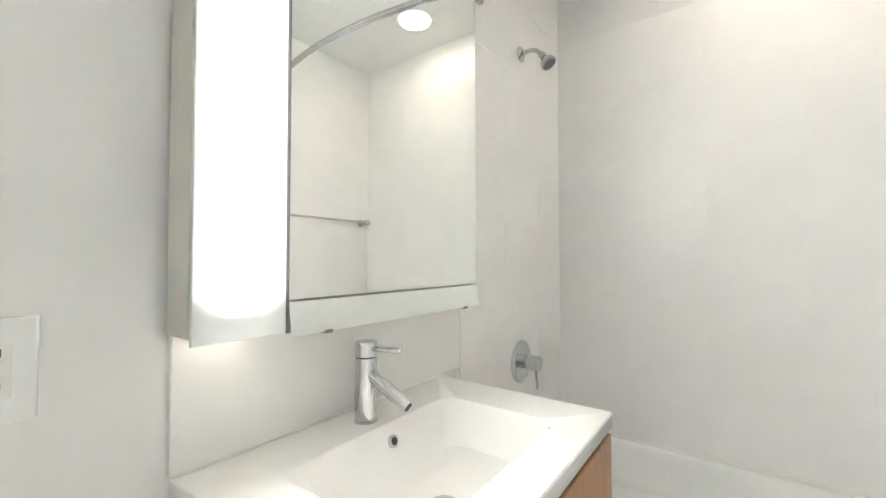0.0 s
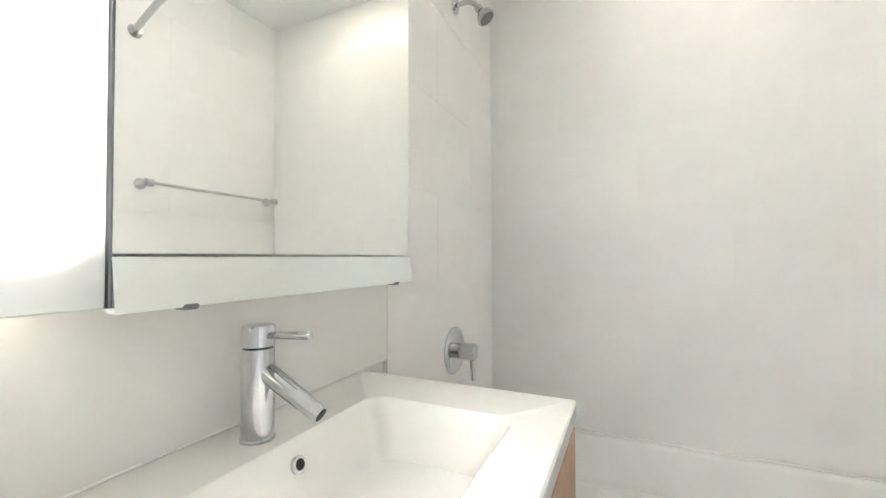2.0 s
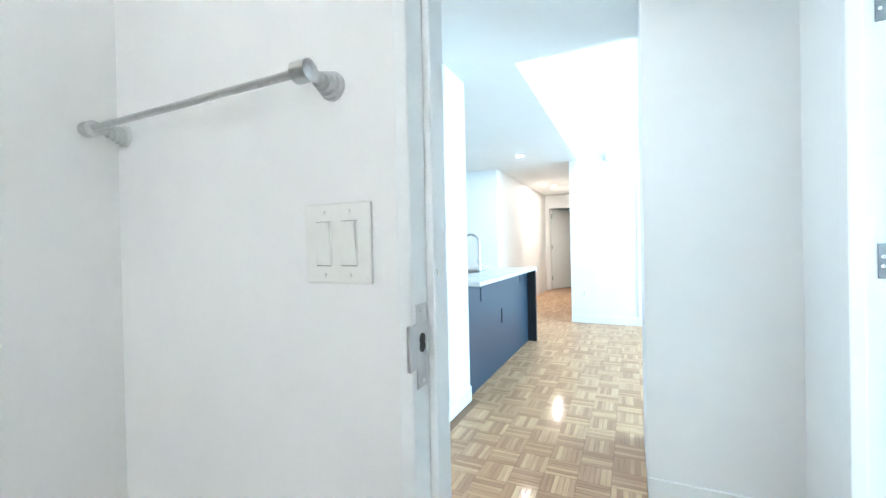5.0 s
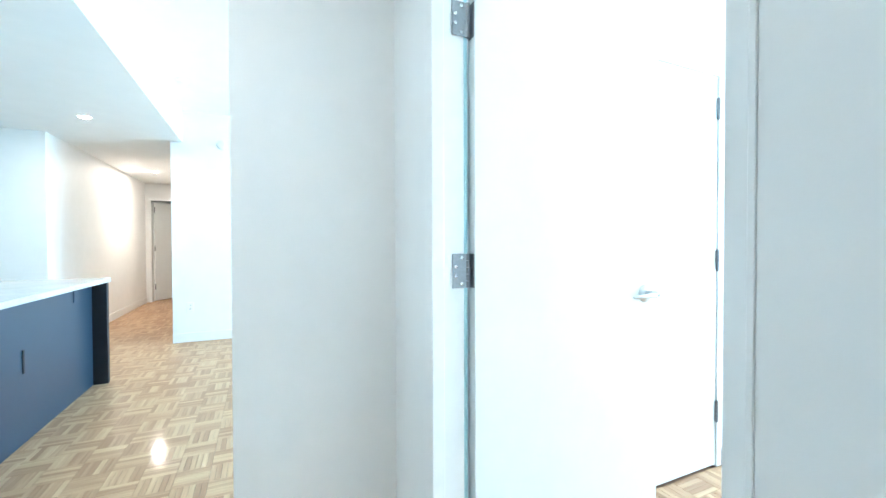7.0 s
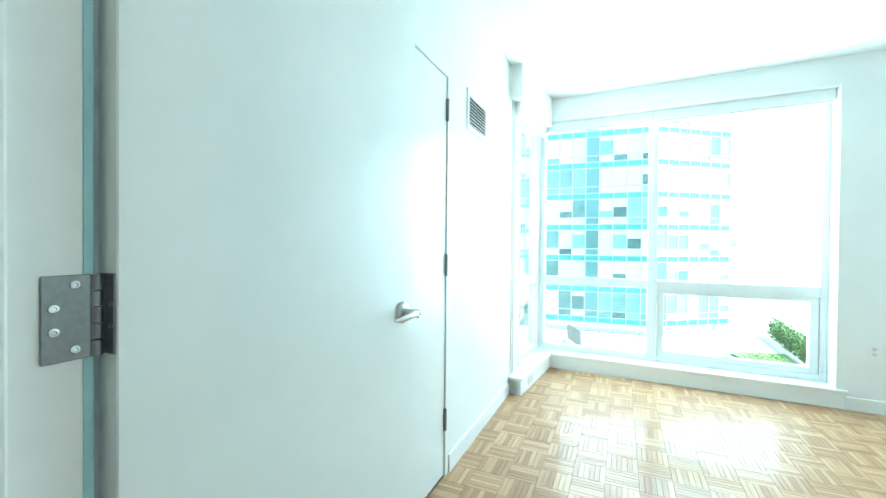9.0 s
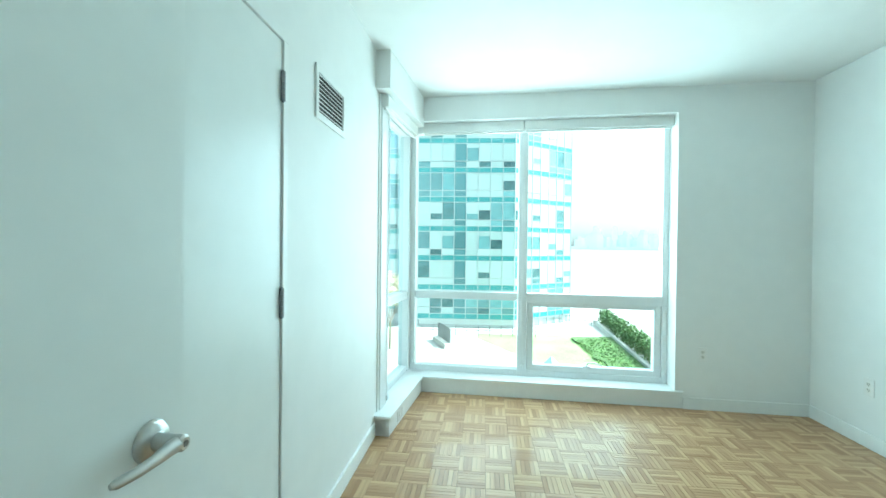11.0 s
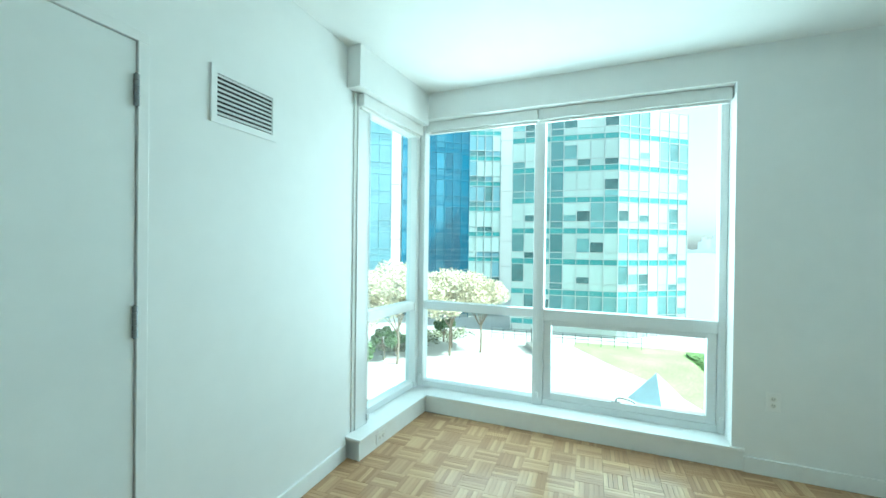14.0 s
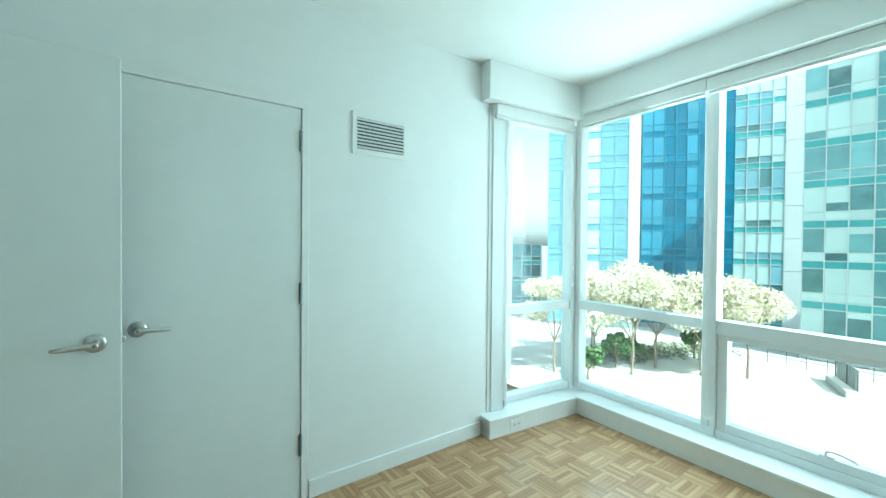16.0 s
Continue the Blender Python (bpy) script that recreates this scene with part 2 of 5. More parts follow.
JOINT = mat("parquet_joint", (0.27, 0.17, 0.10), 0.8, grain=0.1, scale=50)
NAVY = mat("navy_cabinet_lacquer", (0.025, 0.045, 0.075), 0.35, grain=0.03, scale=30, stain=0.04)
BLACKP = mat("black_end_panel", (0.012, 0.013, 0.016), 0.45, grain=0.05, scale=30)
STONE = mat("pale_stone_counter", (0.62, 0.62, 0.60), 0.2, grain=0.06, scale=60, stain=0.05, stain_scale=4)


def lit_panel(name, color, strength, cx, half_w, z0, z1):
    """Frosted glass before tubes: brightest over the tubes, fading towards the glass's edges."""
    m = glow(name, color, strength)
    nt = m.node_tree
    n, ln = nt.nodes, nt.links
    xyz = n.new("ShaderNodeSeparateXYZ")
    ln.new(n.new("ShaderNodeTexCoord").outputs["Object"], xyz.inputs[0])
    val = None
    for axis, a, b, c, d in (("X", cx - half_w - 0.004, cx - half_w + 0.056, cx + half_w + 0.004, cx + half_w - 0.056), ("Z", z0 + 0.030, z0 + 0.085, z1 - 0.030, z1 - 0.085)):
        for p, q in ((a, b), (c, d)):
            r = n.new("ShaderNodeMapRange")
            r.interpolation_type = "SMOOTHSTEP"
            r.inputs["From Min"].default_value, r.inputs["From Max"].default_value = p, q
            r.inputs["To Min"].default_value = 0.23 if axis == "Z" else 0.30
            ln.new(xyz.outputs[axis], r.inputs["Value"])
            val = mul(nt, val, r.outputs[0])
    pw = n.new("ShaderNodeMath")
    pw.operation = "POWER"
    ln.new(val, pw.inputs[0])
    pw.inputs[1].default_value = 4.2
    k = n.new("ShaderNodeMath")
    k.operation = "MULTIPLY"
    ln.new(pw.outputs[0], k.inputs[0])
    k.inputs[1].default_value = strength
    ln.new(k.outputs[0], n["Principled BSDF"].inputs["Emission Strength"])
    return m


PANEL = lit_panel("frosted_lit_glass", (1.0, 0.90, 0.75), 8.0, -2.662, 0.074, 1.082, 2.165)
BOTTOMLIT = glow("lamp_bottom_slot", (1.0, 0.86, 0.66), 0.4)
FROST = mat("frosted_glass_edge", (0.72, 0.80, 0.76), 0.25, grain=0.01, scale=30, stain=0.02)
LAMP = glow("lamp_diffuser", (1.0, 0.82, 0.60), 1.2)
SPOT = glow("spot_lamp", (1.0, 0.80, 0.60), 12.0)
GLASS = pane_material("window_glass", (0.94, 0.99, 0.99))
BLIND = mat("roller_blind_cassette", (0.78, 0.79, 0.77), 0.4, grain=0.015, scale=30, stain=0.02)
WEATHER = mat("blue_rubber_weatherstrip", (0.42, 0.66, 0.70), 0.5, grain=0.04, scale=60)
TILEFLOOR = mat("bath_floor_tile", (0.55, 0.54, 0.51), 0.35, grain=0.03, scale=20, stain=0.04)

# ---------------------------------------------------------------- plan (metres)
CEIL_BED, CEIL_BATH, CEIL_HALL, CEIL_LIV = 2.62, 2.50, 2.40, 2.78
VAN_Y, TUB_X, END_Y, TOW_Y, STEP_X = -3.135, -4.26, -1.56, -1.338, -3.405
DOOR_X0, DOOR_X1, HALL_S = -2.625, -1.86, -1.225
WX0, WX1 = -1.70, -1.60           # wall between hall and bedroom
BD_Y0, BD_Y1 = -1.057, -0.185     # bedroom doorway
NOOK_X, NOOK_Y = -2.265, 0.18
SOUTH_Y = -3.28
CORNER = (2.135, -0.19)           # plinth corner below the windows
WEST_END = (1.286, -0.105)
LIV_Y0, LIV_Y1 = 0.81, 4.343


def slab(name, boxes, material, label, category="wall"):
    bm = B()
    for b in boxes:
        box(bm, *b)
    return structure(name, bm, material, label, category)


# bathroom shell
slab("wall_vanity", [(TUB_X, -3.386, VAN_Y, VAN_Y + 0.0091, 0, CEIL_BATH), (TUB_X - 0.12, WX0, VAN_Y - 0.12, VAN_Y, 0, CEIL_BATH)], BATHWALL, "white painted bathroom wall behind the vanity")
slab("wall_tub_back", [(TUB_X - 0.12, TUB_X + 0.0091, VAN_Y, END_Y + 0.1, 0, CEIL_BATH)], GROUT, "white wall along the bathtub under the tiles")
slab("wall_tub_end", [(TUB_X, STEP_X, END_Y - 0.0091, HALL_S, 0, CEIL_BATH)], BATHWALL, "white stub wall at the foot of the bathtub")
slab("wall_bath_north", [(STEP_X, DOOR_X0, TOW_Y, HALL_S, 0, CEIL_BATH), (DOOR_X0, DOOR_X1, TOW_Y, HALL_S, 2.06, CEIL_BATH),
                         (DOOR_X1, WX0, TOW_Y, HALL_S, 0, CEIL_BATH)], BATHWALL, "white painted bathroom wall with the doorway")
slab("ceiling_bath", [(TUB_X - 0.12, WX0, VAN_Y - 0.12, HALL_S, CEIL_BATH, CEIL_BATH + 0.12)], CEIL, "white bathroom ceiling", "ceiling")
slab("floor_bath", [(TUB_X, WX0, VAN_Y, HALL_S - 0.005, -0.12, 0.0)], TILEFLOOR, "pale tiled bathroom floor", "floor")

# hall, kitchen, living room, corridor
slab("wall_hall_bedroom", [(WX0, WX1, SOUTH_Y - 0.12, BD_Y0, 0, CEIL_BED), (WX0, WX1, BD_Y0, BD_Y1, 2.06, CEIL_BED),
                           (WX0, WX1, BD_Y1, NOOK_Y, 0, CEIL_BED)], WALL, "white wall between hall and bedroom with the bedroom doorway")
slab("wall_nook", [(NOOK_X, WX1 - 0.001, NOOK_Y, LIV_Y0, 0, CEIL_LIV)], WALL, "white wall pier beside the bedroom doorway")
slab("wall_closet_back", [(WX1, 2.3, 0.69, LIV_Y0, 0, CEIL_LIV)], WALL, "white wall behind the closet")
slab("wall_hall_west", [(-3.56, -3.44, HALL_S, 0.95, 0, CEIL_HALL)], WALL, "white hall wall before the kitchen")
slab("wall_kitchen_south", [(-5.7, -3.56, 0.83, 0.95, 0, CEIL_HALL)], WALL, "white kitchen side wall")
slab("wall_kitchen_west", [(-5.82, -5.7, 0.83, 4.4, 0, CEIL_HALL)], WALL, "white kitchen back wall")
slab("wall_kitchen_north", [(-5.7, -4.27, 4.40, 4.52, 0, CEIL_HALL)], WALL, "white kitchen end wall")
slab("wall_corridor_west", [(-4.39, -4.27, 4.52, 9.6, 0, CEIL_HALL)], WALL, "white corridor wall")
slab("wall_corridor_east", [(-3.13, -3.01, LIV_Y1 + 0.12, 9.6, 0, CEIL_HALL)], WALL, "white corridor wall beyond the living room")
slab("wall_corridor_end", [(-4.27, -4.17, 8.50, 8.62, 0, CEIL_HALL), (-4.17, -3.32, 8.50, 8.62, 2.06, CEIL_HALL), (-3.32, -3.13, 8.50, 8.62, 0, CEIL_HALL)],
     WALL, "white corridor end wall with a doorway")
slab("wall_far_room", [(-4.39, -3.01, 10.4, 10.5, 0, CEIL_HALL), (-4.39, -4.27, 9.6, 10.4, 0, CEIL_HALL), (-3.13, -3.01, 9.6, 10.4, 0, CEIL_HALL)],
     WALL, "white wall of the far room")
slab("wall_living_north", [(-3.13, 2.3, LIV_Y1, LIV_Y1 + 0.12, 0, CEIL_LIV)], WALL, "bright white living room wall")
slab("wall_living_east", [(2.18, 2.3, LIV_Y0, LIV_Y1, 0, 0.3), (2.18, 2.3, LIV_Y0, LIV_Y1, 2.6, CEIL_LIV)], WALL, "white wall round the living room window")
slab("ceiling_hall", [(-5.82, WX0, HALL_S, LIV_Y0, CEIL_HALL, CEIL_HALL + 0.5), (-5.82, -3.01, LIV_Y0, 10.5, CEIL_HALL, CEIL_HALL + 0.5)], CEIL,
     "white lowered ceiling over hall and kitchen", "ceiling")
slab("ceiling_living", [(-3.01, 2.3, LIV_Y0, LIV_Y1 + 0.12, CEIL_LIV, CEIL_LIV + 0.12)], CEIL, "white living room ceiling", "ceiling")

# bedroom shell; the window walls stand a few degrees off square
uw = Vector((2.004 - CORNER[0], SOUTH_Y - CORNER[1]))
WIN_LEN = uw.length
MW = basis(CORNER, uw)                                   # x south along the window wall, y outward
us = Vector((CORNER[0] - WEST_END[0], CORNER[1] - WEST_END[1]))
SIDE_LEN = us.length
MS = basis(WEST_END, us)                                 # x east along the side window, y outward
HEAD, SILL, FR_V, JAMB_U = 2.41, 0.142, 0.165, 2.11
WALL_V = 0.32
slab("wall_closet", [(WX1, -0.752, 0.0, 0.12, 0, CEIL_BED), (-0.752, 0.006, 0.0, 0.12, 2.052, CEIL_BED), (0.006, 1.33, 0.0, 0.12, 0, CEIL_BED)],
     WALL, "white painted bedroom wall with the closet door")
slab("wall_closet_side", [(-0.9, -0.8, 0.12, 0.69, 0, CEIL_BED), (0.05, 0.15, 0.12, 0.69, 0, CEIL_BED)], WALL, "white closet side walls")
slab("wall_south", [(WX1, 2.3, SOUTH_Y - 0.12, SOUTH_Y, 0, CEIL_BED)], WALL, "white painted bedroom side wall")
bm = B()
box(bm, -0.25, JAMB_U, 0.0, WALL_V, HEAD, CEIL_BED)
box(bm, JAMB_U, WIN_LEN + 0.02, 0.0, WALL_V, 0, CEIL_BED)
box(bm, -0.25, JAMB_U, 0.02, WALL_V, -0.4, SILL - 0.022)
structure("wall_window", bm, WALL, "white painted bedroom wall round the corner window", "wall", MW)
bm = B()
box(bm, -0.045, SIDE_LEN + 0.004, 0.0, WALL_V, HEAD - 0.05, CEIL_BED - 0.001)
box(bm, -0.02, SIDE_LEN + 0.004, 0.02, WALL_V, -0.4, SILL - 0.022)
box(bm, 0.03, 0.06, 0.1, WALL_V + 0.5, 0, CEIL_BED - 0.002)
structure("wall_side_window", bm, WALL, "white boxed soffit and plinth at the side window", "wall", MS)
slab("ceiling_bedroom", [(WX1, 2.55, SOUTH_Y - 0.12, 0.69, CEIL_BED, CEIL_BED + 0.12)], CEIL, "white bedroom ceiling", "ceiling")

# floors under the parquet
slab("floor", [(WX1 + 0.0005, 2.2, SOUTH_Y, 0.69, -0.15, -0.009)], JOINT, "parquet bedroom floor of small oak fingers laid in squares", "floor")
slab("floor_hall", [(-5.7, WX1, HALL_S, 4.4, -0.15, -0.009), (-4.27, -3.13, 4.4, 10.4, -0.15, -0.009), (WX1, 2.2, LIV_Y0, 4.4, -0.15, -0.009)], JOINT,
     "glossy parquet floor of hall, kitchen and living room", "floor")


def skirting(name, p, q, h=0.095, t=0.014, m=None):
    """A baseboard from p to q, standing to the right of that way."""
    d = Vector((q[0] - p[0], q[1] - p[1]))
    bm = B()
    box(bm, 0, d.length, -t, 0, 0, h, 0.003)
    mm = basis(p, d)
    return structure(name, bm, TRIM, "white painted baseboard", "baseboard", (m @ mm) if m else mm)


skirting("baseboard_closet_1", (0.046, 0.0), (1.26, 0.0))
skirting("baseboard_closet_2", (WX1 + 0.05, 0.0), (-0.80, 0.0))
skirting("baseboard_window", (JAMB_U + 0.06, 0.0), (WIN_LEN - 0.012, 0.0), m=MW)
skirting("baseboard_south", (1.99, SOUTH_Y), (WX1, SOUTH_Y))
skirting("baseboard_nook", (NOOK_X, NOOK_Y), (WX0 - 0.015, NOOK_Y))
skirting("baseboard_living_1", (-3.13, LIV_Y1), (-2.235, LIV_Y1), 0.11)
skirting("baseboard_living_2", (-1.31, LIV_Y1), (2.1, LIV_Y1), 0.11)
skirting("baseboard_hall", (-3.44, HALL_S), (-3.44, 0.95), 0.11)
skirting("baseboard_corridor", (-4.27, 4.52), (-4.27, 8.5), 0.11)

# plinth boards and sills under the windows
bm = B()
box(bm, -0.012, JAMB_U + 0.045, -0.003, 0.02, 0.0, SILL - 0.022)
box(bm, -0.012, JAMB_U + 0.065, -0.02, FR_V + 0.03, SILL - 0.022, SILL, 0.004)
structure("trim_window_sill", bm, TRIM, "white painted low window sill and plinth", "window sill", MW)
bm = B()
box(bm, -0.02, SIDE_LEN + 0.003, -0.003, 0.02, 0.0, SILL - 0.023)
box(bm, -0.02, -0.0, 0.02, 0.16, 0.0, SILL - 0.023)
box(bm, -0.032, SIDE_LEN - 0.003, -0.018, FR_V + 0.03, SILL - 0.023, SILL - 0.002, 0.004)
structure("trim_side_sill", bm, TRIM, "white painted low sill and boxed plinth at the side window", "window sill", MS)


# ---------------------------------------------------------------- bedroom windows


def member(bm, u0, u1, z0, z1, v0, v1):
    box(bm, u0, u1, v0, v1, z0, z1, 0.003, 1)


win = thing("window_1", MW, "white-framed corner window with a fixed upper pane and an awning sash", "window", kind="structure")
F0, F1 = FR_V, FR_V + 0.085
UL, UR = -0.155, JAMB_U
MU0, MU1 = 0.845, 0.925
bm = B()
member(bm, UL, UL + 0.055, SILL, HEAD, F0 - 0.01, F1)
member(bm, UR - 0.045, UR, SILL, HEAD, F0, F1)
member(bm, MU0, MU1, SILL, HEAD, F0 - 0.012, F1)
member(bm, UL + 0.055, MU0, SILL, SILL + 0.05, F0, F1)
member(bm, MU1, UR - 0.045, SILL, SILL + 0.05, F0, F1)
member(bm, UL + 0.055, MU0, HEAD - 0.06, HEAD, F0, F1)
member(bm, MU1, UR - 0.045, HEAD - 0.06, HEAD, F0, F1)
member(bm, UL + 0.055, MU0, 0.815, 0.885, F0, F1)
member(bm, MU1, UR - 0.045, 0.80, 0.885, F0 - 0.004, F1)
part("window_frame", bm, FRAMEP, win)
bm = B()
s0, s1 = MU1 + 0.004, UR - 0.049
member(bm, s0, s0 + 0.055, SILL + 0.05, 0.80, F0 + 0.008, F1 - 0.01)
member(bm, s1 - 0.055, s1, SILL + 0.05, 0.80, F0 + 0.008, F1 - 0.01)
member(bm, s0 + 0.055, s1 - 0.055, SILL + 0.05, SILL + 0.10, F0 + 0.008, F1 - 0.01)
member(bm, s0 + 0.055, s1 - 0.055, 0.765, 0.80, F0 + 0.008, F1 - 0.01)
sash = part("awning_sash", bm, FRAMEP, win)
GV = F0 + 0.045


def pane(parent, u0, u1, z0, z1, v=GV):
    bm = B()
    box(bm, u0, u1, v, v + 0.006, z0, z1)
    ob = part("pane", bm, GLASS, parent)
    ob.visible_shadow = False
    return ob


pane(win, UL + 0.05, MU0 + 0.005, 0.88, HEAD - 0.055)
pane(win, MU1 - 0.005, UR - 0.04, 0.88, HEAD - 0.055)
pane(win, UL + 0.05, MU0 + 0.005, SILL + 0.045, 0.82)
pane(sash, s0 + 0.05, s1 - 0.05, SILL + 0.095, 0.77)
bm = B()
hu = s0 + 0.52
box(bm, hu - 0.03, hu + 0.03, F0 - 0.006, F0 + 0.008, SILL + 0.075, SILL + 0.115, 0.003)
tube(bm, [(hu, F0 - 0.004, SILL + 0.105), (hu, F0 - 0.02, SILL + 0.132), (hu + 0.012, F0 - 0.03, SILL + 0.150), (hu + 0.05, F0 - 0.03, SILL + 0.152),
          (hu + 0.10, F0 - 0.03, SILL + 0.142), (hu + 0.125, F0 - 0.03, SILL + 0.128)], 0.0065, 10)
part("sash_handle", bm, FRAMEP, sash, "white cast window latch handle", True)

side = thing("window_2", MS, "white-framed narrow side window with two fixed panes", "window", kind="structure")
bm = B()
SL, SR = 0.055, SIDE_LEN + 0.10
member(bm, SL, SL + 0.13, SILL, HEAD - 0.05, F0 - 0.075, F1)
member(bm, SL + 0.13, SL + 0.20, SILL, HEAD - 0.05, F0 - 0.02, F1)
member(bm, SR - 0.01, SR + 0.045, SILL, HEAD - 0.05, F0 - 0.01, F1)
member(bm, SL + 0.20, SR - 0.01, SILL, SILL + 0.05, F0, F1)
member(bm, SL + 0.20, SR - 0.01, 0.815, 0.885, F0, F1)
member(bm, SL + 0.20, SR - 0.01, HEAD - 0.11, HEAD - 0.05, F0, F1)
part("window_frame", bm, FRAMEP, side)
pane(side, SL + 0.195, SR - 0.005, 0.88, HEAD - 0.105)
pane(side, SL + 0.195, SR - 0.005, SILL + 0.045, 0.82)


def blind(m, u0, u1, z, v, label):
    ob = thing("roller_blind", m, label, "roller blind", "roller blinds at the window")
    bm = B()
    box(bm, u0, u1, v, v + 0.07, z - 0.085, z - 0.002, 0.006)
    part("cassette", bm, BLIND, ob)
    bm = B()
    box(bm, u0 + 0.01, u1 - 0.01, v + 0.02, v + 0.042, z - 0.102, z - 0.0855, 0.003)
    part("bottom_bar", bm, BLIND, ob)
    return ob


def blind_chain(m, u, z0, z1, v):
    ob = thing("blind_chain", m, "thin white bead chain of a roller blind in its holder", "blind chain", "chains of the roller blinds")
    bm = B()
    for du in (-0.007, 0.007):
        tube(bm, [(u + du, v, z0), (u + du, v, z1)], 0.0016, 6)
    part("chain", bm, BLIND, ob)
    bm = B()
    box(bm, u - 0.011, u + 0.011, v - 0.008, v + 0.016, z0 - 0.03, z0 + 0.012, 0.004)
    part("holder", bm, FRAMEP, ob)
    return ob


blind(MW, -0.02, MU0 + 0.035, HEAD, 0.062, "white roller blind cassette rolled up over the window")
blind(MW, MU0 + 0.04, UR - 0.008, HEAD, 0.062, "white roller blind cassette rolled up over the window")
blind(MS, 0.055, SIDE_LEN - 0.01, HEAD - 0.052, 0.045, "short white roller blind cassette over the side window")
blind_chain(MW, 0.885, 0.23, HEAD - 0.08, F0 - 0.022)
blind_chain(MW, UR - 0.02, 0.24, HEAD - 0.08, F0 - 0.02)
blind_chain(MW, UL + 0.03, 0.24, HEAD - 0.08, F0 - 0.022)
blind_chain(MS, SL + 0.125, 0.20, HEAD - 0.1, F0 - 0.08)


# ---------------------------------------------------------------- doors


def hinge_parts(parent, y, z, h=0.108, knuckle_only=True):
    """A butt hinge with five knuckles at the local origin's x."""
    hinge = None
    bm = B()
    for k in range(5):
        z0 = z - h / 2 + k * h / 5
        cyl(bm, (0, y, z0 + 0.0008), (0, y, z0 + h / 5 - 0.0008), 0.0088, seg=16)
    cyl(bm, (0, y, z - h / 2 - 0.004), (0, y, z + h / 2 + 0.004), 0.0045, seg=12)
    return part("hinge", bm, STEELD, parent, "dark steel butt hinge", True)


def lever_set(parent, x, y, z, way, out=-1):
    """A round rose with a curved lever; way is +1 or -1 along x, out the side that it stands on."""
    bm = B()
    lathe(bm, (x, y, z), (0, out, 0), [(0, 0.034), (0.004, 0.034), (0.009, 0.031), (0.012, 0.024), (0.014, 0.015), (0.040, 0.0125), (0.046, 0.0135), (0.058, 0.0135), (0.062, 0.010)])
    rose = part("door_handle", bm, SATIN, parent, "satin nickel lever handle on a round rose", True)
    bm = B()
    pts = [(x, y + out * 0.05, z), (x + way * 0.02, y + out * 0.052, z + 0.001), (x + way * 0.05, y + out * 0.054, z - 0.001),
           (x + way * 0.08, y + out * 0.052, z - 0.003), (x + way * 0.108, y + out * 0.046, z - 0.004), (x + way * 0.115, y + out * 0.044, z - 0.004)]
    tube(bm, pts, [0.0125, 0.0115, 0.009, 0.008, 0.0072, 0.004], 14)
    part("lever", bm, SATIN, rose, "", True)
    bm = B()
    cyl(bm, (x, y + out * 0.060, z), (x, y + out * 0.0635, z), 0.005, seg=14)
    part("lock_button", bm, STEELD, rose, "", True)
    return rose


closet = thing("door_1", pose(0, 0, 0), "flat white painted closet door, closed, with a satin lever", "door", kind="structure")
bm = B()
box(bm, -0.749, 0.003, 0.002, 0.042, 0.010, 2.049, 0.002, 1)
leaf = part("door_leaf", bm, DOORP, closet)
for z in (1.882, 1.092, 0.297):
    hinge_parts(leaf, -0.005, z)
lever_set(leaf, -0.675, 0.002, 0.985, 1)
bm = B()
box(bm, -0.79, -0.7515, -0.006, 0.06, 0, 2.052, 0.002, 1)
box(bm, 0.0055, 0.042, -0.006, 0.06, 0, 2.052, 0.002, 1)
box(bm, -0.79, 0.042, -0.006, 0.06, 2.0515, 2.088, 0.002, 1)
part("door_frame", bm, TRIM, closet)

# the bedroom door stands open along the closet wall
PIN = (-1.582, -0.176)
FREE = (-0.720, -0.168)
door2 = thing("door_2", basis(PIN, (FREE[0] - PIN[0], FREE[1] - PIN[1])), "flat white painted bedroom door standing wide open", "door", kind="structure")
bm = B()
DL = math.hypot(FREE[0] - PIN[0], FREE[1] - PIN[1])
box(bm, 0.017, DL, -0.034, 0.010, 0.012, 2.035, 0.002, 1)
leaf2 = part("door_leaf", bm, DOORP, door2)
lever_set(leaf2, DL - 0.075, -0.034, 0.985, -1)
bm = B()
box(bm, DL - 0.001, DL + 0.002, -0.026, 0.002, 0.955, 1.015, 0.0005, 1)
box(bm, DL + 0.001, DL + 0.012, -0.019, -0.005, 0.975, 0.995, 0.002, 1)
part("latch", bm, SATIN, leaf2, "steel latch plate on the door's edge", True)

frame2 = thing("door_3", pose(0, 0, 0), "white painted steel frame of the bedroom doorway", "door frame", kind="structure")
bm = B()
# hinge side: hall face, rebate, stop
box(bm, WX0 - 0.006, WX0 + 0.036, BD_Y1 - 0.014, BD_Y1 + 0.045, 0, 2.06, 0.004, 2)
box(bm, WX0 + 0.036, WX1 + 0.008, BD_Y1 - 0.004, BD_Y1 + 0.05, 0, 2.06, 0.002, 1)
part("jamb", bm, TRIM, frame2)
bm = B()
box(bm, WX0 - 0.003, WX0 + 0.055, BD_Y0 - 0.004, BD_Y0 + 0.004, 0, 2.06, 0.001, 1)
box(bm, WX0 + 0.055, WX0 + 0.080, BD_Y0 - 0.05, BD_Y0 + 0.062, 0, 2.06, 0.002, 1)
box(bm, WX0 + 0.080, WX1 + 0.008, BD_Y0 - 0.05, BD_Y0 + 0.050, 0, 2.06, 0.002, 1)
part("jamb", bm, TRIM, frame2)
bm = B()
box(bm, WX0 - 0.006, WX1 + 0.008, BD_Y0 - 0.045, BD_Y1 + 0.045, 2.057, 2.11, 0.003, 1)
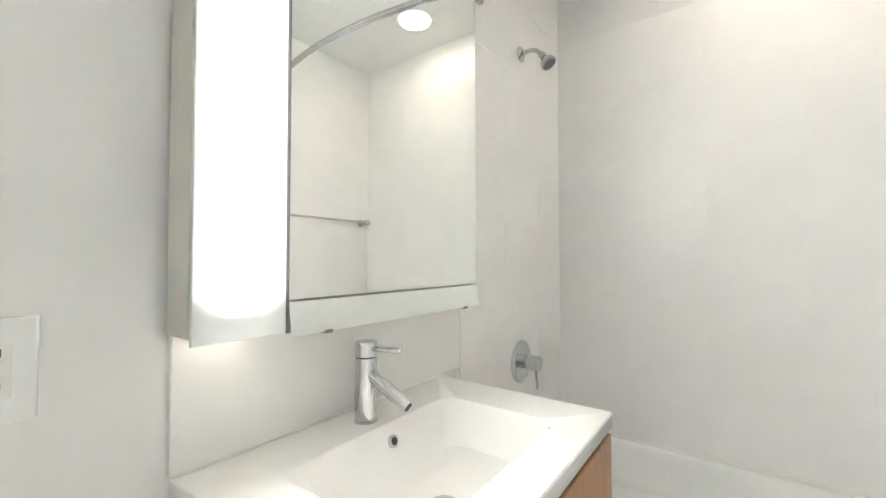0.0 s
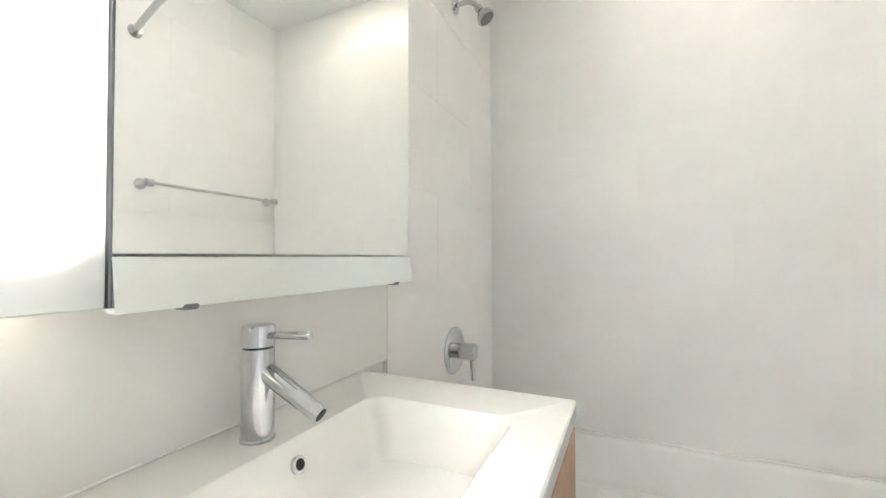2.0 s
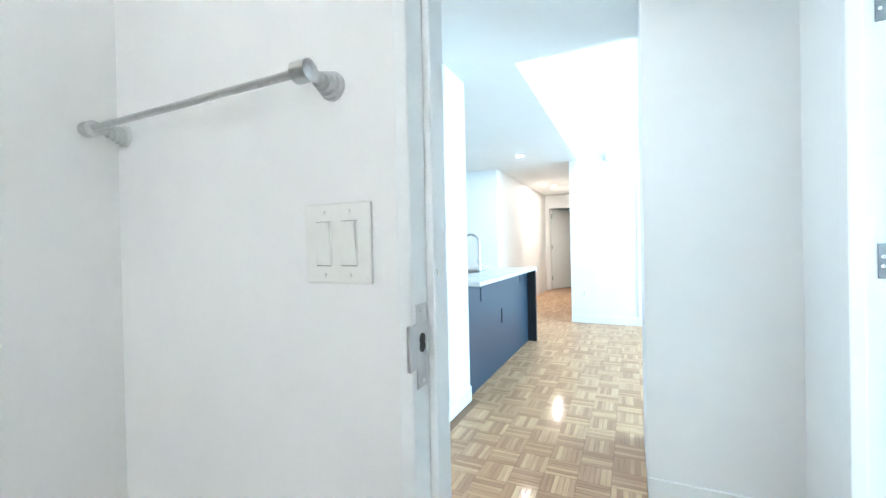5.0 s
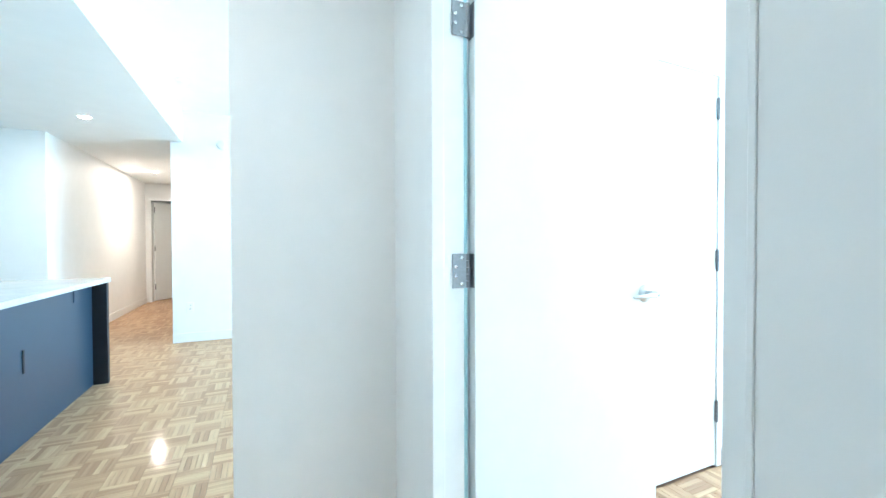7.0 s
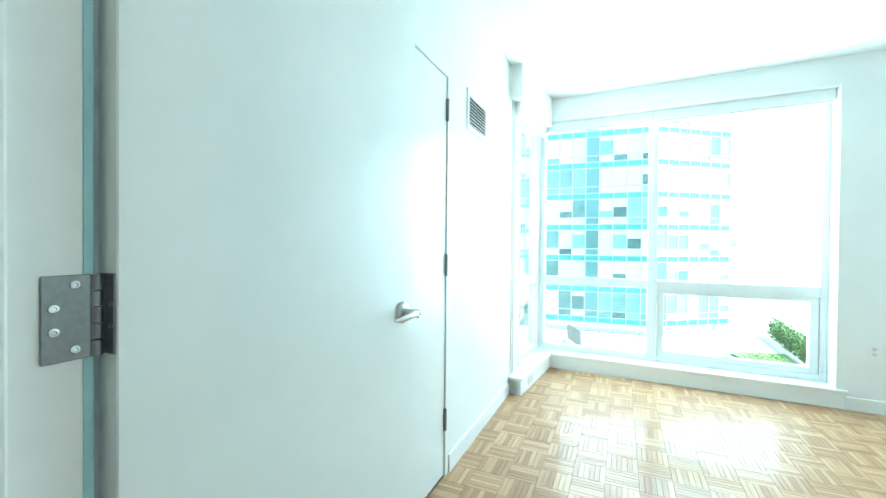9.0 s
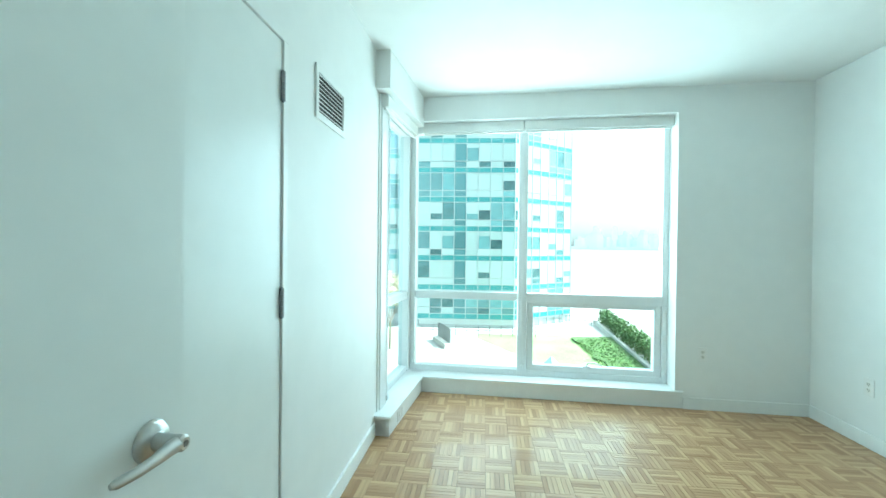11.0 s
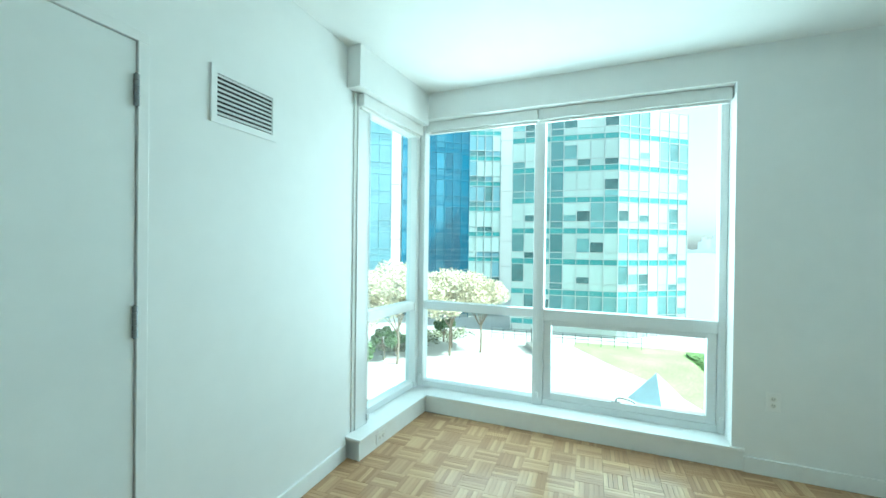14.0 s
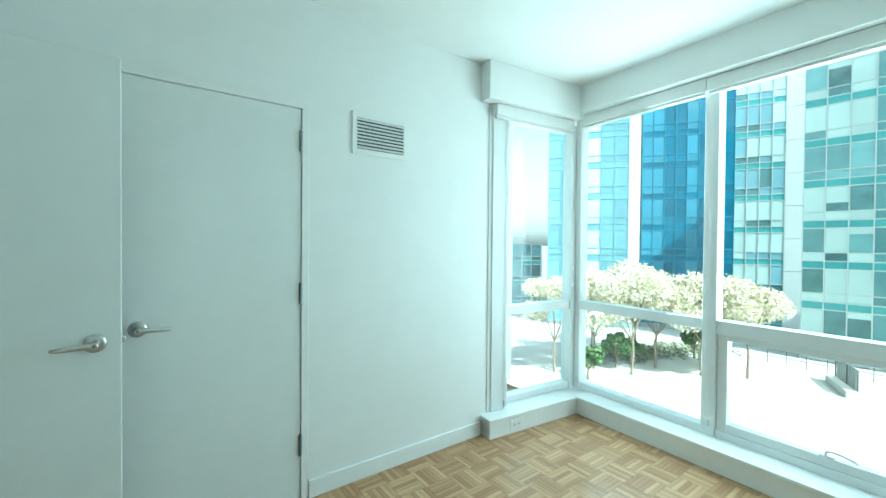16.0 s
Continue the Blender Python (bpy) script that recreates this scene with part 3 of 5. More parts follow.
part("head", bm, TRIM, frame2)
bm = B()
box(bm, WX1 + 0.0085, PIN[0] + 0.004, BD_Y1 + 0.0, BD_Y1 + 0.012, 0.02, 2.05, 0.002, 1)
part("weatherstrip", bm, WEATHER, frame2, "pale blue rubber seal along the jamb")


def plate_hinge(z):
    """A hinge with its leaves spread on jamb and door edge."""
    bm = B()
    h = 0.108
    for k in range(5):
        z0 = z - h / 2 + k * h / 5
        cyl(bm, (PIN[0] + 0.003, PIN[1] - 0.013, z0 + 0.0008), (PIN[0] + 0.003, PIN[1] - 0.013, z0 + h / 5 - 0.0008), 0.0078, seg=16)
    hinge = part("hinge", bm, STEELD, frame2, "brushed steel butt hinge with its plate on the jamb", True)
    bm = B()
    box(bm, PIN[0] - 0.053, PIN[0] - 0.002, BD_Y1 - 0.0070, BD_Y1 - 0.0042, z - h / 2, z + h / 2, 0.0012, 1)
    part("leaf", bm, STEELD, hinge)
    bm = B()
    box(bm, PIN[0] + 0.0138, PIN[0] + 0.0168, PIN[1] - 0.033, PIN[1] + 0.004, z - h / 2, z + h / 2, 0.0012, 1)
    part("leaf", bm, STEELD, hinge)
    for dz, dx in ((0.041, 0.020), (0.013, 0.041), (-0.016, 0.041), (-0.041, 0.020)):
        bm = B()
        lathe(bm, (PIN[0] - dx, BD_Y1 - 0.0066, z + dz), (0, -1, 0), [(0, 0.0058), (0.0016, 0.0056), (0.0021, 0.0048), (0.0019, 0.0030), (0.0006, 0.0024)], 16)
        part("screw", bm, CHROME, hinge, "", True)
    for dz, dy in ((0.041, 0.014), (0.013, 0.026), (-0.016, 0.026)):
        bm = B()
        lathe(bm, (PIN[0] + 0.014, PIN[1] - dy, z + dz), (-1, 0, 0), [(0, 0.0048), (0.0012, 0.0046), (0.0016, 0.003), (0.0004, 0.002)], 14)
        part("screw", bm, STEELD, hinge, "", True)
    return hinge


for z in (1.885, 1.10, 0.30):
    plate_hinge(z)

# bathroom doorway with strike plate
frame4 = thing("door_4", pose(0, 0, 0), "white painted steel frame of the bathroom doorway", "door frame", kind="structure")
bm = B()
box(bm, DOOR_X0 - 0.02, DOOR_X0 + 0.004, TOW_Y - 0.006, TOW_Y + 0.046, 0, 2.06, 0.002, 1)
box(bm, DOOR_X0 - 0.02, DOOR_X0 + 0.017, TOW_Y + 0.046, TOW_Y + 0.075, 0, 2.06, 0.002, 1)
box(bm, DOOR_X0 - 0.02, DOOR_X0 + 0.006, TOW_Y + 0.075, HALL_S + 0.008, 0, 2.06, 0.002, 1)
part("jamb", bm, TRIM, frame4)
bm = B()
box(bm, DOOR_X1 - 0.004, DOOR_X1 + 0.02, TOW_Y - 0.006, HALL_S + 0.008, 0, 2.06, 0.003, 1)
part("jamb", bm, TRIM, frame4)
bm = B()
box(bm, DOOR_X0 - 0.02, DOOR_X1 + 0.02, TOW_Y - 0.006, HALL_S + 0.008, 2.06, 2.10, 0.003, 1)
part("head", bm, TRIM, frame4)
bm = B()
box(bm, DOOR_X0 + 0.004, DOOR_X0 + 0.0065, TOW_Y + 0.004, TOW_Y + 0.038, 0.955, 1.085, 0.001, 1)
box(bm, DOOR_X0 - 0.002, DOOR_X0 + 0.0065, TOW_Y - 0.016, TOW_Y + 0.006, 0.985, 1.055, 0.002, 1)
strike = part("strike_plate", bm, CHROME, frame4, "chrome strike plate with a dark latch hole")
bm = B()
cyl(bm, (DOOR_X0 + 0.0055, TOW_Y + 0.021, 1.018), (DOOR_X0 + 0.0072, TOW_Y + 0.021, 1.018), 0.009, seg=20)
cyl(bm, (DOOR_X0 + 0.0055, TOW_Y + 0.021, 1.030), (DOOR_X0 + 0.0072, TOW_Y + 0.021, 1.030), 0.009, seg=20)
part("latch_hole", bm, BLACK, strike)
for z in (0.965, 1.075):
    bm = B()
    cyl(bm, (DOOR_X0 + 0.006, TOW_Y + 0.021, z), (DOOR_X0 + 0.0078, TOW_Y + 0.021, z), 0.0042, 0.0034, 14)
    part("screw", bm, SATIN, strike, "", True)
bm = B()
cyl(bm, (DOOR_X0 + 0.016, TOW_Y + 0.06, 1.13), (DOOR_X0 + 0.0195, TOW_Y + 0.06, 1.13), 0.006, 0.005, 14)
part("bumper", bm, PLASTIC, frame4, "small white rubber door bumper", True)


# ---------------------------------------------------------------- wall devices


def outlet(m, label, gfci=False):
    """A duplex socket; local x along the wall, y into the wall, front at y = 0."""
    ob = thing("wall_outlet", m, label, "wall outlet", "wall outlets")
    bm = B()
    w, h = (0.040, 0.064) if gfci else (0.036, 0.058)
    box(bm, -w, w, -0.0072, 0.0, -h, h, 0.0035)
    part("plate", bm, PLATE, ob)
    bm = B()
    if gfci:
        box(bm, -0.0168, 0.0168, -0.0085, -0.005, -0.034, 0.034, 0.002)
        part("insert", bm, PLASTIC, ob)
        bm = B()
        box(bm, -0.009, 0.009, -0.0095, -0.0084, -0.006, -0.0005, 0.0005, 1)
        box(bm, -0.009, 0.009, -0.0095, -0.0084, 0.001, 0.0065, 0.0005, 1)
        part("test_buttons", bm, PLASTIC, ob)
    else:
        for dz in (-0.0195, 0.0195):
            cyl(bm, (0, -0.005, dz), (0, -0.008, dz), 0.0165, seg=20)
        part("insert", bm, PLASTIC, ob)
    bm = B()
    for dz in (-0.0195, 0.0195):
        yy = -0.0086 if gfci else -0.0081
        for dx, hh in ((-0.0062, 0.0042), (0.0062, 0.0034)):
            box(bm, dx - 0.0012, dx + 0.0012, yy - 0.0004, yy + 0.001, dz + 0.001 - hh, dz + 0.004 + hh)
        cyl(bm, (0, yy - 0.0004, dz - 0.0085), (0, yy + 0.001, dz - 0.0085), 0.0025, seg=10)
    part("slots", bm, BLACK, ob)
    return ob


def on_wall(x, y, z, face):
    fx, fy = face
    return Matrix(((-fy, -fx, 0, x), (fx, -fy, 0, y), (0, 0, 1, z), (0, 0, 0, 1)))


outlet(MW @ pose(2.315, 0, 0.447), "white duplex wall outlet low beside the window")
outlet(MS @ pose(0.215, -0.003, 0.062, 0, 90, 0), "white duplex outlet set flat into the plinth")
outlet(on_wall(1.52, SOUTH_Y, 0.40, (0, 1)), "white duplex wall outlet low on the side wall")
outlet(on_wall(-2.415, VAN_Y, 1.075, (0, 1)), "white ground-fault wall outlet beside the vanity", True)
outlet(on_wall(-2.95, LIV_Y1, 0.42, (0, -1)), "white wall outlet low on the living room wall")

sw = thing("light_switch", on_wall(-2.760, TOW_Y, 1.182, (0, -1)), "ivory double rocker light switch plate", "light switch")
bm = B()
box(bm, -0.068, 0.068, -0.007, 0.0, -0.067, 0.067, 0.004)
part("plate", bm, PLASTIC, sw)
for dx in (-0.026, 0.026):
    bm = B()
    box(bm, dx - 0.0165, dx + 0.0165, -0.0088, -0.0068, -0.0385, 0.0385, 0.0015, 1)
    part("rocker_frame", bm, PLASTIC, sw)
    bm = B()
    vs = [(-0.0145, -0.009, -0.034), (0.0145, -0.009, -0.034), (0.0145, -0.014, 0.034), (-0.0145, -0.014, 0.034)]
    a = [bm.verts.new((dx + x, y, z)) for x, y, z in vs]
    b = [bm.verts.new((dx + x, -0.0066, z)) for x, y, z in vs]
    bm.faces.new(a)
    bm.faces.new(b[::-1])
    for i in range(4):
        bm.faces.new((a[i], a[(i + 1) % 4], b[(i + 1) % 4], b[i]))
    part("rocker", bm, PLASTIC, sw)
    # Dark strips paint the shade in the gaps above and below the rocker.
    for z0, z1 in ((-0.0376, -0.0362), (0.0358, 0.0366)):
        bm = B()
        box(bm, dx - 0.015, dx + 0.015, -0.0095, -0.0086, z0, z1)
        part("rocker_gap", bm, GAP_SHADE, sw)
    for dz in (-0.052, 0.052):
        bm = B()
        cyl(bm, (dx, -0.0068, dz), (dx, -0.0086, dz), 0.0038, 0.003, 12)
        part("screw", bm, PLASTIC, sw, "", True)

# return-air grille above the closet side of the wall
vent = thing("air_vent", on_wall(0.462, 0.0, 1.98, (0, -1)), "white metal return air grille with horizontal louvres", "air vent")
bm = B()
for x0, x1, z0, z1 in ((-0.180, -0.153, -0.118, 0.118), (0.153, 0.180, -0.118, 0.118), (-0.153, 0.153, 0.088, 0.118), (-0.153, 0.153, -0.118, -0.088)):
    box(bm, x0, x1, -0.009, 0.0, z0, z1)
part("frame", bm, TRIM, vent)
bm = B()
box(bm, -0.153, 0.153, -0.0008, -0.0002, -0.088, 0.088)
part("backing", bm, BLACK, vent)
for k in range(9):
    bm = B()
    z = -0.078 + k * 0.0195
    v = [bm.verts.new(p) for p in ((-0.153, -0.0015, z + 0.0085), (0.153, -0.0015, z + 0.0085), (0.153, -0.010, z - 0.004), (-0.153, -0.010, z - 0.004),
                                   (-0.153, -0.0015, z + 0.0070), (0.153, -0.0015, z + 0.0070), (0.153, -0.010, z - 0.0055), (-0.153, -0.010, z - 0.0055))]
    for q in ((0, 1, 2, 3), (7, 6, 5, 4), (0, 4, 5, 1), (2, 6, 7, 3), (1, 5, 6, 2), (0, 3, 7, 4)):
        bm.faces.new([v[i] for i in q])
    part("slat", bm, TRIM, vent)
for dx in (-0.1665, 0.1665):
    bm = B()
    cyl(bm, (dx, -0.0088, 0), (dx, -0.0105, 0), 0.004, 0.003, 12)
    part("screw", bm, TRIM, vent, "", True)

# ---------------------------------------------------------------- bathroom things
# vanity: counter with a moulded basin
VX0, VX1, VY0, VY1, VZ = -3.285, -2.600, VAN_Y + 0.002, -2.650, 0.874
top = thing("washbasin", pose(0, 0, 0), "glossy white one-piece washbasin counter with a rectangular bowl", "washbasin")
bm = B()
bx0, bx1, by0, by1 = -3.150, -2.715, -3.000, -2.735


def ring(x0, x1, y0, y1, z, r, n=5):
    """A rounded rectangle of vertices."""
    out = []
    for cx, cy, a0 in ((x1 - r, y1 - r, 0), (x0 + r, y1 - r, 90), (x0 + r, y0 + r, 180), (x1 - r, y0 + r, 270)):
        for k in range(n):
            a = radians(a0 + 90 * k / (n - 1))
            out.append((cx + r * math.cos(a), cy + r * math.sin(a), z))
    return out


def loft(bm, rings, close=True):
    made = [[bm.verts.new(p) for p in r] for r in rings]
    n = len(made[0])
    for a, b in zip(made, made[1:]):
        for i in range(n):
            bm.faces.new((a[i], a[(i + 1) % n], b[(i + 1) % n], b[i]))
    if close:
        bm.faces.new(made[-1])
    return made


rows = [ring(VX0 + 0.003, VX1 - 0.003, VY0, VY1 - 0.003, VZ - 0.034, 0.003), ring(VX0, VX1, VY0, VY1, VZ - 0.030, 0.005), ring(VX0, VX1, VY0, VY1, VZ - 0.003, 0.005),
        ring(VX0 + 0.003, VX1 - 0.003, VY0, VY1 - 0.003, VZ, 0.003), ring(bx0 - 0.006, bx1 + 0.02, by0 - 0.006, by1 + 0.006, VZ, 0.03),
        ring(bx0, bx1, by0, by1, VZ - 0.006, 0.028), ring(bx0 + 0.008, bx1 - 0.03, by0 + 0.012, by1 - 0.006, VZ - 0.035, 0.03),
        ring(bx0 + 0.022, bx1 - 0.10, by0 + 0.03, by1 - 0.02, VZ - 0.095, 0.04), ring(bx0 + 0.05, bx1 - 0.15, by0 + 0.055, by1 - 0.05, VZ - 0.112, 0.04)]
loft(bm, rows)
part("counter", bm, PORC, top, "", True)
bm = B()
oc, on = Vector((-2.945, by0 + 0.012, VZ - 0.031)), Vector((0, 0.93, 0.36))
lathe(bm, oc, on, [(-0.006, 0.0125), (0.003, 0.0125), (0.0045, 0.011), (0.0045, 0.008), (-0.004, 0.0075)], 24)
ov = part("overflow_ring", bm, CHROME, top, "chrome overflow ring", True)
bm = B()
cyl(bm, oc + on * -0.003, oc + on * 0.0028, 0.0078, seg=20)
part("overflow_hole", bm, BLACK, ov)
bm = B()
lathe(bm, (-2.945, -2.86, VZ - 0.1125), (0, 0, 1), [(0, 0.028), (0.003, 0.028), (0.005, 0.022), (0.006, 0.010), (0.012, 0.006)], 24)
part("drain", bm, CHROME, top, "", True)

van = thing("vanity_cabinet", pose(0, 0, 0), "orange-brown wood veneer vanity cabinet under the basin", "vanity")
bm = B()
box(bm, VX0 + 0.004, VX0 + 0.022, VY0 + 0.01, VY1 - 0.022, 0.12, VZ - 0.036, 0.001, 1)
part("side_panel", bm, VWOOD, van)
bm = B()
box(bm, VX1 - 0.022, VX1 - 0.004, VY0 + 0.01, VY1 - 0.022, 0.12, VZ - 0.036, 0.001, 1)
part("side_panel", bm, VWOOD, van)
bm = B()
box(bm, VX0 + 0.022, VX1 - 0.022, VY0 + 0.01, VY0 + 0.03, 0.12, VZ - 0.14)
box(bm, VX0 + 0.022, VX1 - 0.022, VY0 + 0.03, VY1 - 0.024, 0.12, 0.14)
part("carcass", bm, VWOOD, van)
for k in range(2):
    x0 = VX0 + 0.005 + k * (VX1 - VX0 - 0.01) / 2
    bm = B()
    box(bm, x0 + 0.002, x0 + (VX1 - VX0 - 0.01) / 2 - 0.002, VY1 - 0.0215, VY1 - 0.003, 0.125, VZ - 0.045, 0.002, 1)
    d = part("door", bm, VWOOD, van)
bm = B()
box(bm, VX0 + 0.03, VX1 - 0.03, VY0 + 0.02, VY1 - 0.07, 0.0, 0.12)
part("toe_kick", bm, BLACK, van)

bs = thing("backsplash", pose(0, 0, 0), "white solid-surface backsplash panel behind the basin", "backsplash")
bm = B()
box(bm, -3.382, VX1 + 0.002, VAN_Y, VAN_Y + 0.0018, VZ - 0.3, 1.12)
box(bm, -3.382, VX1 + 0.002, VAN_Y + 0.0018, VAN_Y + 0.013, VZ + 0.0005, 1.12, 0.002, 1)
part("panel", bm, PORC, bs)
bm = B()
box(bm, VX0 + 0.004, VX1 - 0.004, VAN_Y + 0.0132, VAN_Y + 0.0168, VZ + 0.0005, VZ + 0.0042, 0.0014, 1)
part("caulk_bead", bm, BATHWALL, bs, "white caulk line over the counter")
bm = B()
box(bm, -3.3855, -3.3822, VAN_Y + 0.0093, VAN_Y + 0.0122, VZ - 0.3, 1.118)
part("edge_strip", bm, CABSIDE, bs, "thin grey joint at the panel's edge")

# medicine cabinet with a lit frosted panel and a mirror
MX0, MXP, MX1, MF = -2.590, -2.734, -3.325, -3.022
mc = thing("medicine_cabinet", pose(0, 0, 0), "wall-hung mirror cabinet with a tall lit frosted glass panel", "medicine cabinet")
CT = 2.16
bm = B()
box(bm, MX1 + 0.004, MX0, VAN_Y + 0.0135, MF - 0.020, 1.094, CT, 0.002, 1)
part("body", bm, CABSIDE, mc)
bm = B()
box(bm, MXP + 0.003, MX0 + 0.002, MF - 0.012, MF - 0.0065, 1.086, CT, 0.001, 1)
part("glass_back", bm, FROST, mc, "pale green glass edge of the lamp")
bm = B()
box(bm, MXP + 0.004, MX0 + 0.001, MF - 0.0065, MF - 0.004, 1.087, CT - 0.001, 0.0008, 1)
part("frosted_panel", bm, PANEL, mc, "frosted glass front glowing white over the tubes")
bm = B()
box(bm, MXP + 0.03, MX0 - 0.03, VAN_Y + 0.03, MF - 0.03, 1.0885, 1.0935, 0.001, 1)
part("bottom_slot", bm, BOTTOMLIT, mc, "lit slot under the lamp panel")
bm = B()
box(bm, MXP + 0.0005, MXP + 0.0028, MF - 0.019, MF - 0.001, 1.086, CT)
part("divider", bm, STEELD, mc)
bm = B()
box(bm, MX1 + 0.002, MXP, MF - 0.018, MF - 0.003, 1.140, CT, 0.001, 1)
part("mirror_door", bm, MIRROR, mc, "silvered mirror door")
bm = B()
v = [bm.verts.new(p) for p in ((MX1 - 0.003, MF - 0.002, 1.137), (MXP, MF - 0.002, 1.137), (MXP, MF + 0.006, 1.080), (MX1 - 0.003, MF + 0.006, 1.080),
                               (MX1 - 0.003, MF - 0.018, 1.137), (MXP, MF - 0.018, 1.137), (MXP, MF - 0.012, 1.080), (MX1 - 0.003, MF - 0.012, 1.080))]
for q in ((0, 1, 2, 3), (7, 6, 5, 4), (0, 4, 5, 1), (2, 6, 7, 3), (1, 5, 6, 2), (0, 3, 7, 4)):
    bm.faces.new([v[i] for i in q])
part("bevelled_ledge", bm, MIRRORB, mc, "tilted bevelled mirror strip along the lower edge")
for x in (MXP - 0.075, MX1 + 0.07):
    bm = B()
    box(bm, x - 0.009, x + 0.009, MF - 0.013, MF + 0.0085, 1.0765, 1.083, 0.002, 1)
    part("clip", bm, STEELD, mc)

# faucet
fx, fy = -2.931, -3.052
fa = thing("faucet", pose(fx, fy, VZ), "chrome single-lever cylindrical basin faucet", "faucet")
bm = B()
lathe(bm, (0, 0, 0), (0, 0, 1), [(0, 0.0245), (0.004, 0.0245), (0.005, 0.0228), (0.131, 0.0228), (0.132, 0.0215)])
part("body", bm, CHROME, fa, "", True)
bm = B()
lathe(bm, (0, 0, 0), (0, 0, 1), [(0.1335, 0.0215), (0.1345, 0.0232), (0.161, 0.0232), (0.164, 0.0218), (0.165, 0.015)])
cap = part("cap", bm, CHROME, fa, "", True)
bm = B()
fd = Vector((-0.16, 0.99, 0)).normalized()
cyl(bm, fd * 0.02 + Vector((0, 0, 0.150)), fd * 0.088 + Vector((0, 0, 0.152)), 0.0052, 0.0064, 18, 0.001)
part("lever", bm, CHROME, cap, "", True)
bm = B()
cyl(bm, fd * 0.012 + Vector((0, 0, 0.098)), fd * 0.104 + Vector((0, 0, 0.044)), 0.0145, 0.0125, 24, 0.001)
sp = part("spout", bm, CHROME, fa, "", True)
bm = B()
dd = (fd * 0.092 + Vector((0, 0, -0.054))).normalized()
cyl(bm, fd * 0.104 + Vector((0, 0, 0.044)) - dd * 0.001, fd * 0.104 + Vector((0, 0, 0.044)) + dd * 0.0012, 0.0095, seg=20)
part("aerator", bm, BLACK, sp)
bm = B()
cyl(bm, (0.0, -0.030, 0.0), (0.0, -0.030, 0.046), 0.0026, seg=12)
cyl(bm, (0.0, -0.030, 0.040), (0.0, -0.030, 0.050), 0.0046, seg=14, bevel=0.001)
part("popup_rod", bm, CHROME, fa, "", True)

# bathtub
tub = thing("bathtub", pose(0, 0, 0), "white enamelled alcove bathtub with a stepped inner edge", "bathtub")
TX0, TX1, TY0, TY1, RIM = TUB_X + 0.0125, STEP_X + 0.015, VAN_Y + 0.0125, END_Y - 0.012, 0.425
bm = B()
rows = [ring(TX0, TX1, TY0, TY1, 0.0, 0.01), ring(TX0, TX1, TY0, TY1, RIM - 0.012, 0.012), ring(TX0 + 0.004, TX1 - 0.008, TY0 + 0.004, TY1 - 0.004, RIM, 0.012),
        ring(TX0 + 0.024, TX1 - 0.085, TY0 + 0.06, TY1 - 0.035, RIM - 0.002, 0.03), ring(TX0 + 0.032, TX1 - 0.097, TY0 + 0.08, TY1 - 0.06, RIM - 0.012, 0.04),
        ring(TX0 + 0.062, TX1 - 0.115, TY0 + 0.12, TY1 - 0.24, 0.262, 0.06), ring(TX0 + 0.092, TX1 - 0.125, TY0 + 0.14, TY1 - 0.27, 0.255, 0.06),
        ring(TX0 + 0.125, TX1 - 0.15, TY0 + 0.18, TY1 - 0.42, 0.11, 0.09), ring(TX0 + 0.19, TX1 - 0.21, TY0 + 0.25, TY1 - 0.50, 0.085, 0.09)]
loft(bm, rows)
part("shell", bm, ENAMEL, tub, "", True)
bm = B()
box(bm, TX0 - 0.0005, TX0 + 0.007, TY0, TY1, RIM - 0.002, RIM + 0.008, 0.003)
box(bm, TX0, TX1 - 0.02, TY1 - 0.007, TY1 + 0.0005, RIM - 0.002, RIM + 0.008, 0.003)
part("caulk_bead", bm, PORC, tub, "white caulk line at the wall")

# shower fittings
sh = thing("wall_shower", pose(-3.83, VAN_Y + 0.012, 2.045), "chrome wall shower head on a short bent arm", "shower head")
bm = B()
lathe(bm, (0, 0, 0), (0, 1, 0), [(0, 0.030), (0.003, 0.030), (0.010, 0.022), (0.012, 0.012)])
part("flange", bm, CHROME, sh, "", True)
bm = B()
tube(bm, [(0, 0.005, 0), (0, 0.035, 0.004), (0, 0.06, 0.0), (0, 0.078, -0.012), (0, 0.09, -0.028)], 0.0085)
part("arm", bm, CHROME, sh, "", True)
bm = B()
hd = Vector((0, 0.55, -0.83)).normalized()
h0 = Vector((0, 0.088, -0.024))
lathe(bm, h0, hd, [(0, 0.010), (0.004, 0.014), (0.018, 0.014), (0.022, 0.012), (0.030, 0.016), (0.042, 0.027), (0.054, 0.031), (0.060, 0.031), (0.062, 0.028)])
head = part("head", bm, CHROME, sh, "", True)
bm = B()
cyl(bm, h0 + hd * 0.0615, h0 + hd * 0.0635, 0.026, seg=24)
part("spray_face", bm, STEELD, head, "grey spray face")
va = thing("shower_valve", pose(-3.812, VAN_Y + 0.012, 0.809), "chrome round shower valve with a small lever", "shower valve")
bm = B()
lathe(bm, (0, 0, 0), (0, 1, 0), [(0, 0.083), (0.004, 0.083), (0.008, 0.078), (0.010, 0.06), (0.012, 0.03)], 40)
part("escutcheon", bm, CHROME, va, "", True)
bm = B()
lathe(bm, (0, 0, 0), (0, 1, 0), [(0.01, 0.026), (0.035, 0.026), (0.037, 0.029), (0.078, 0.029), (0.081, 0.026)])
hub = part("hub", bm, CHROME, va, "", True)
bm = B()
cyl(bm, (0, 0.066, -0.02), (0, 0.07, -0.098), 0.0068, 0.0055, 16, 0.001)
part("lever", bm, CHROME, hub, "", True)
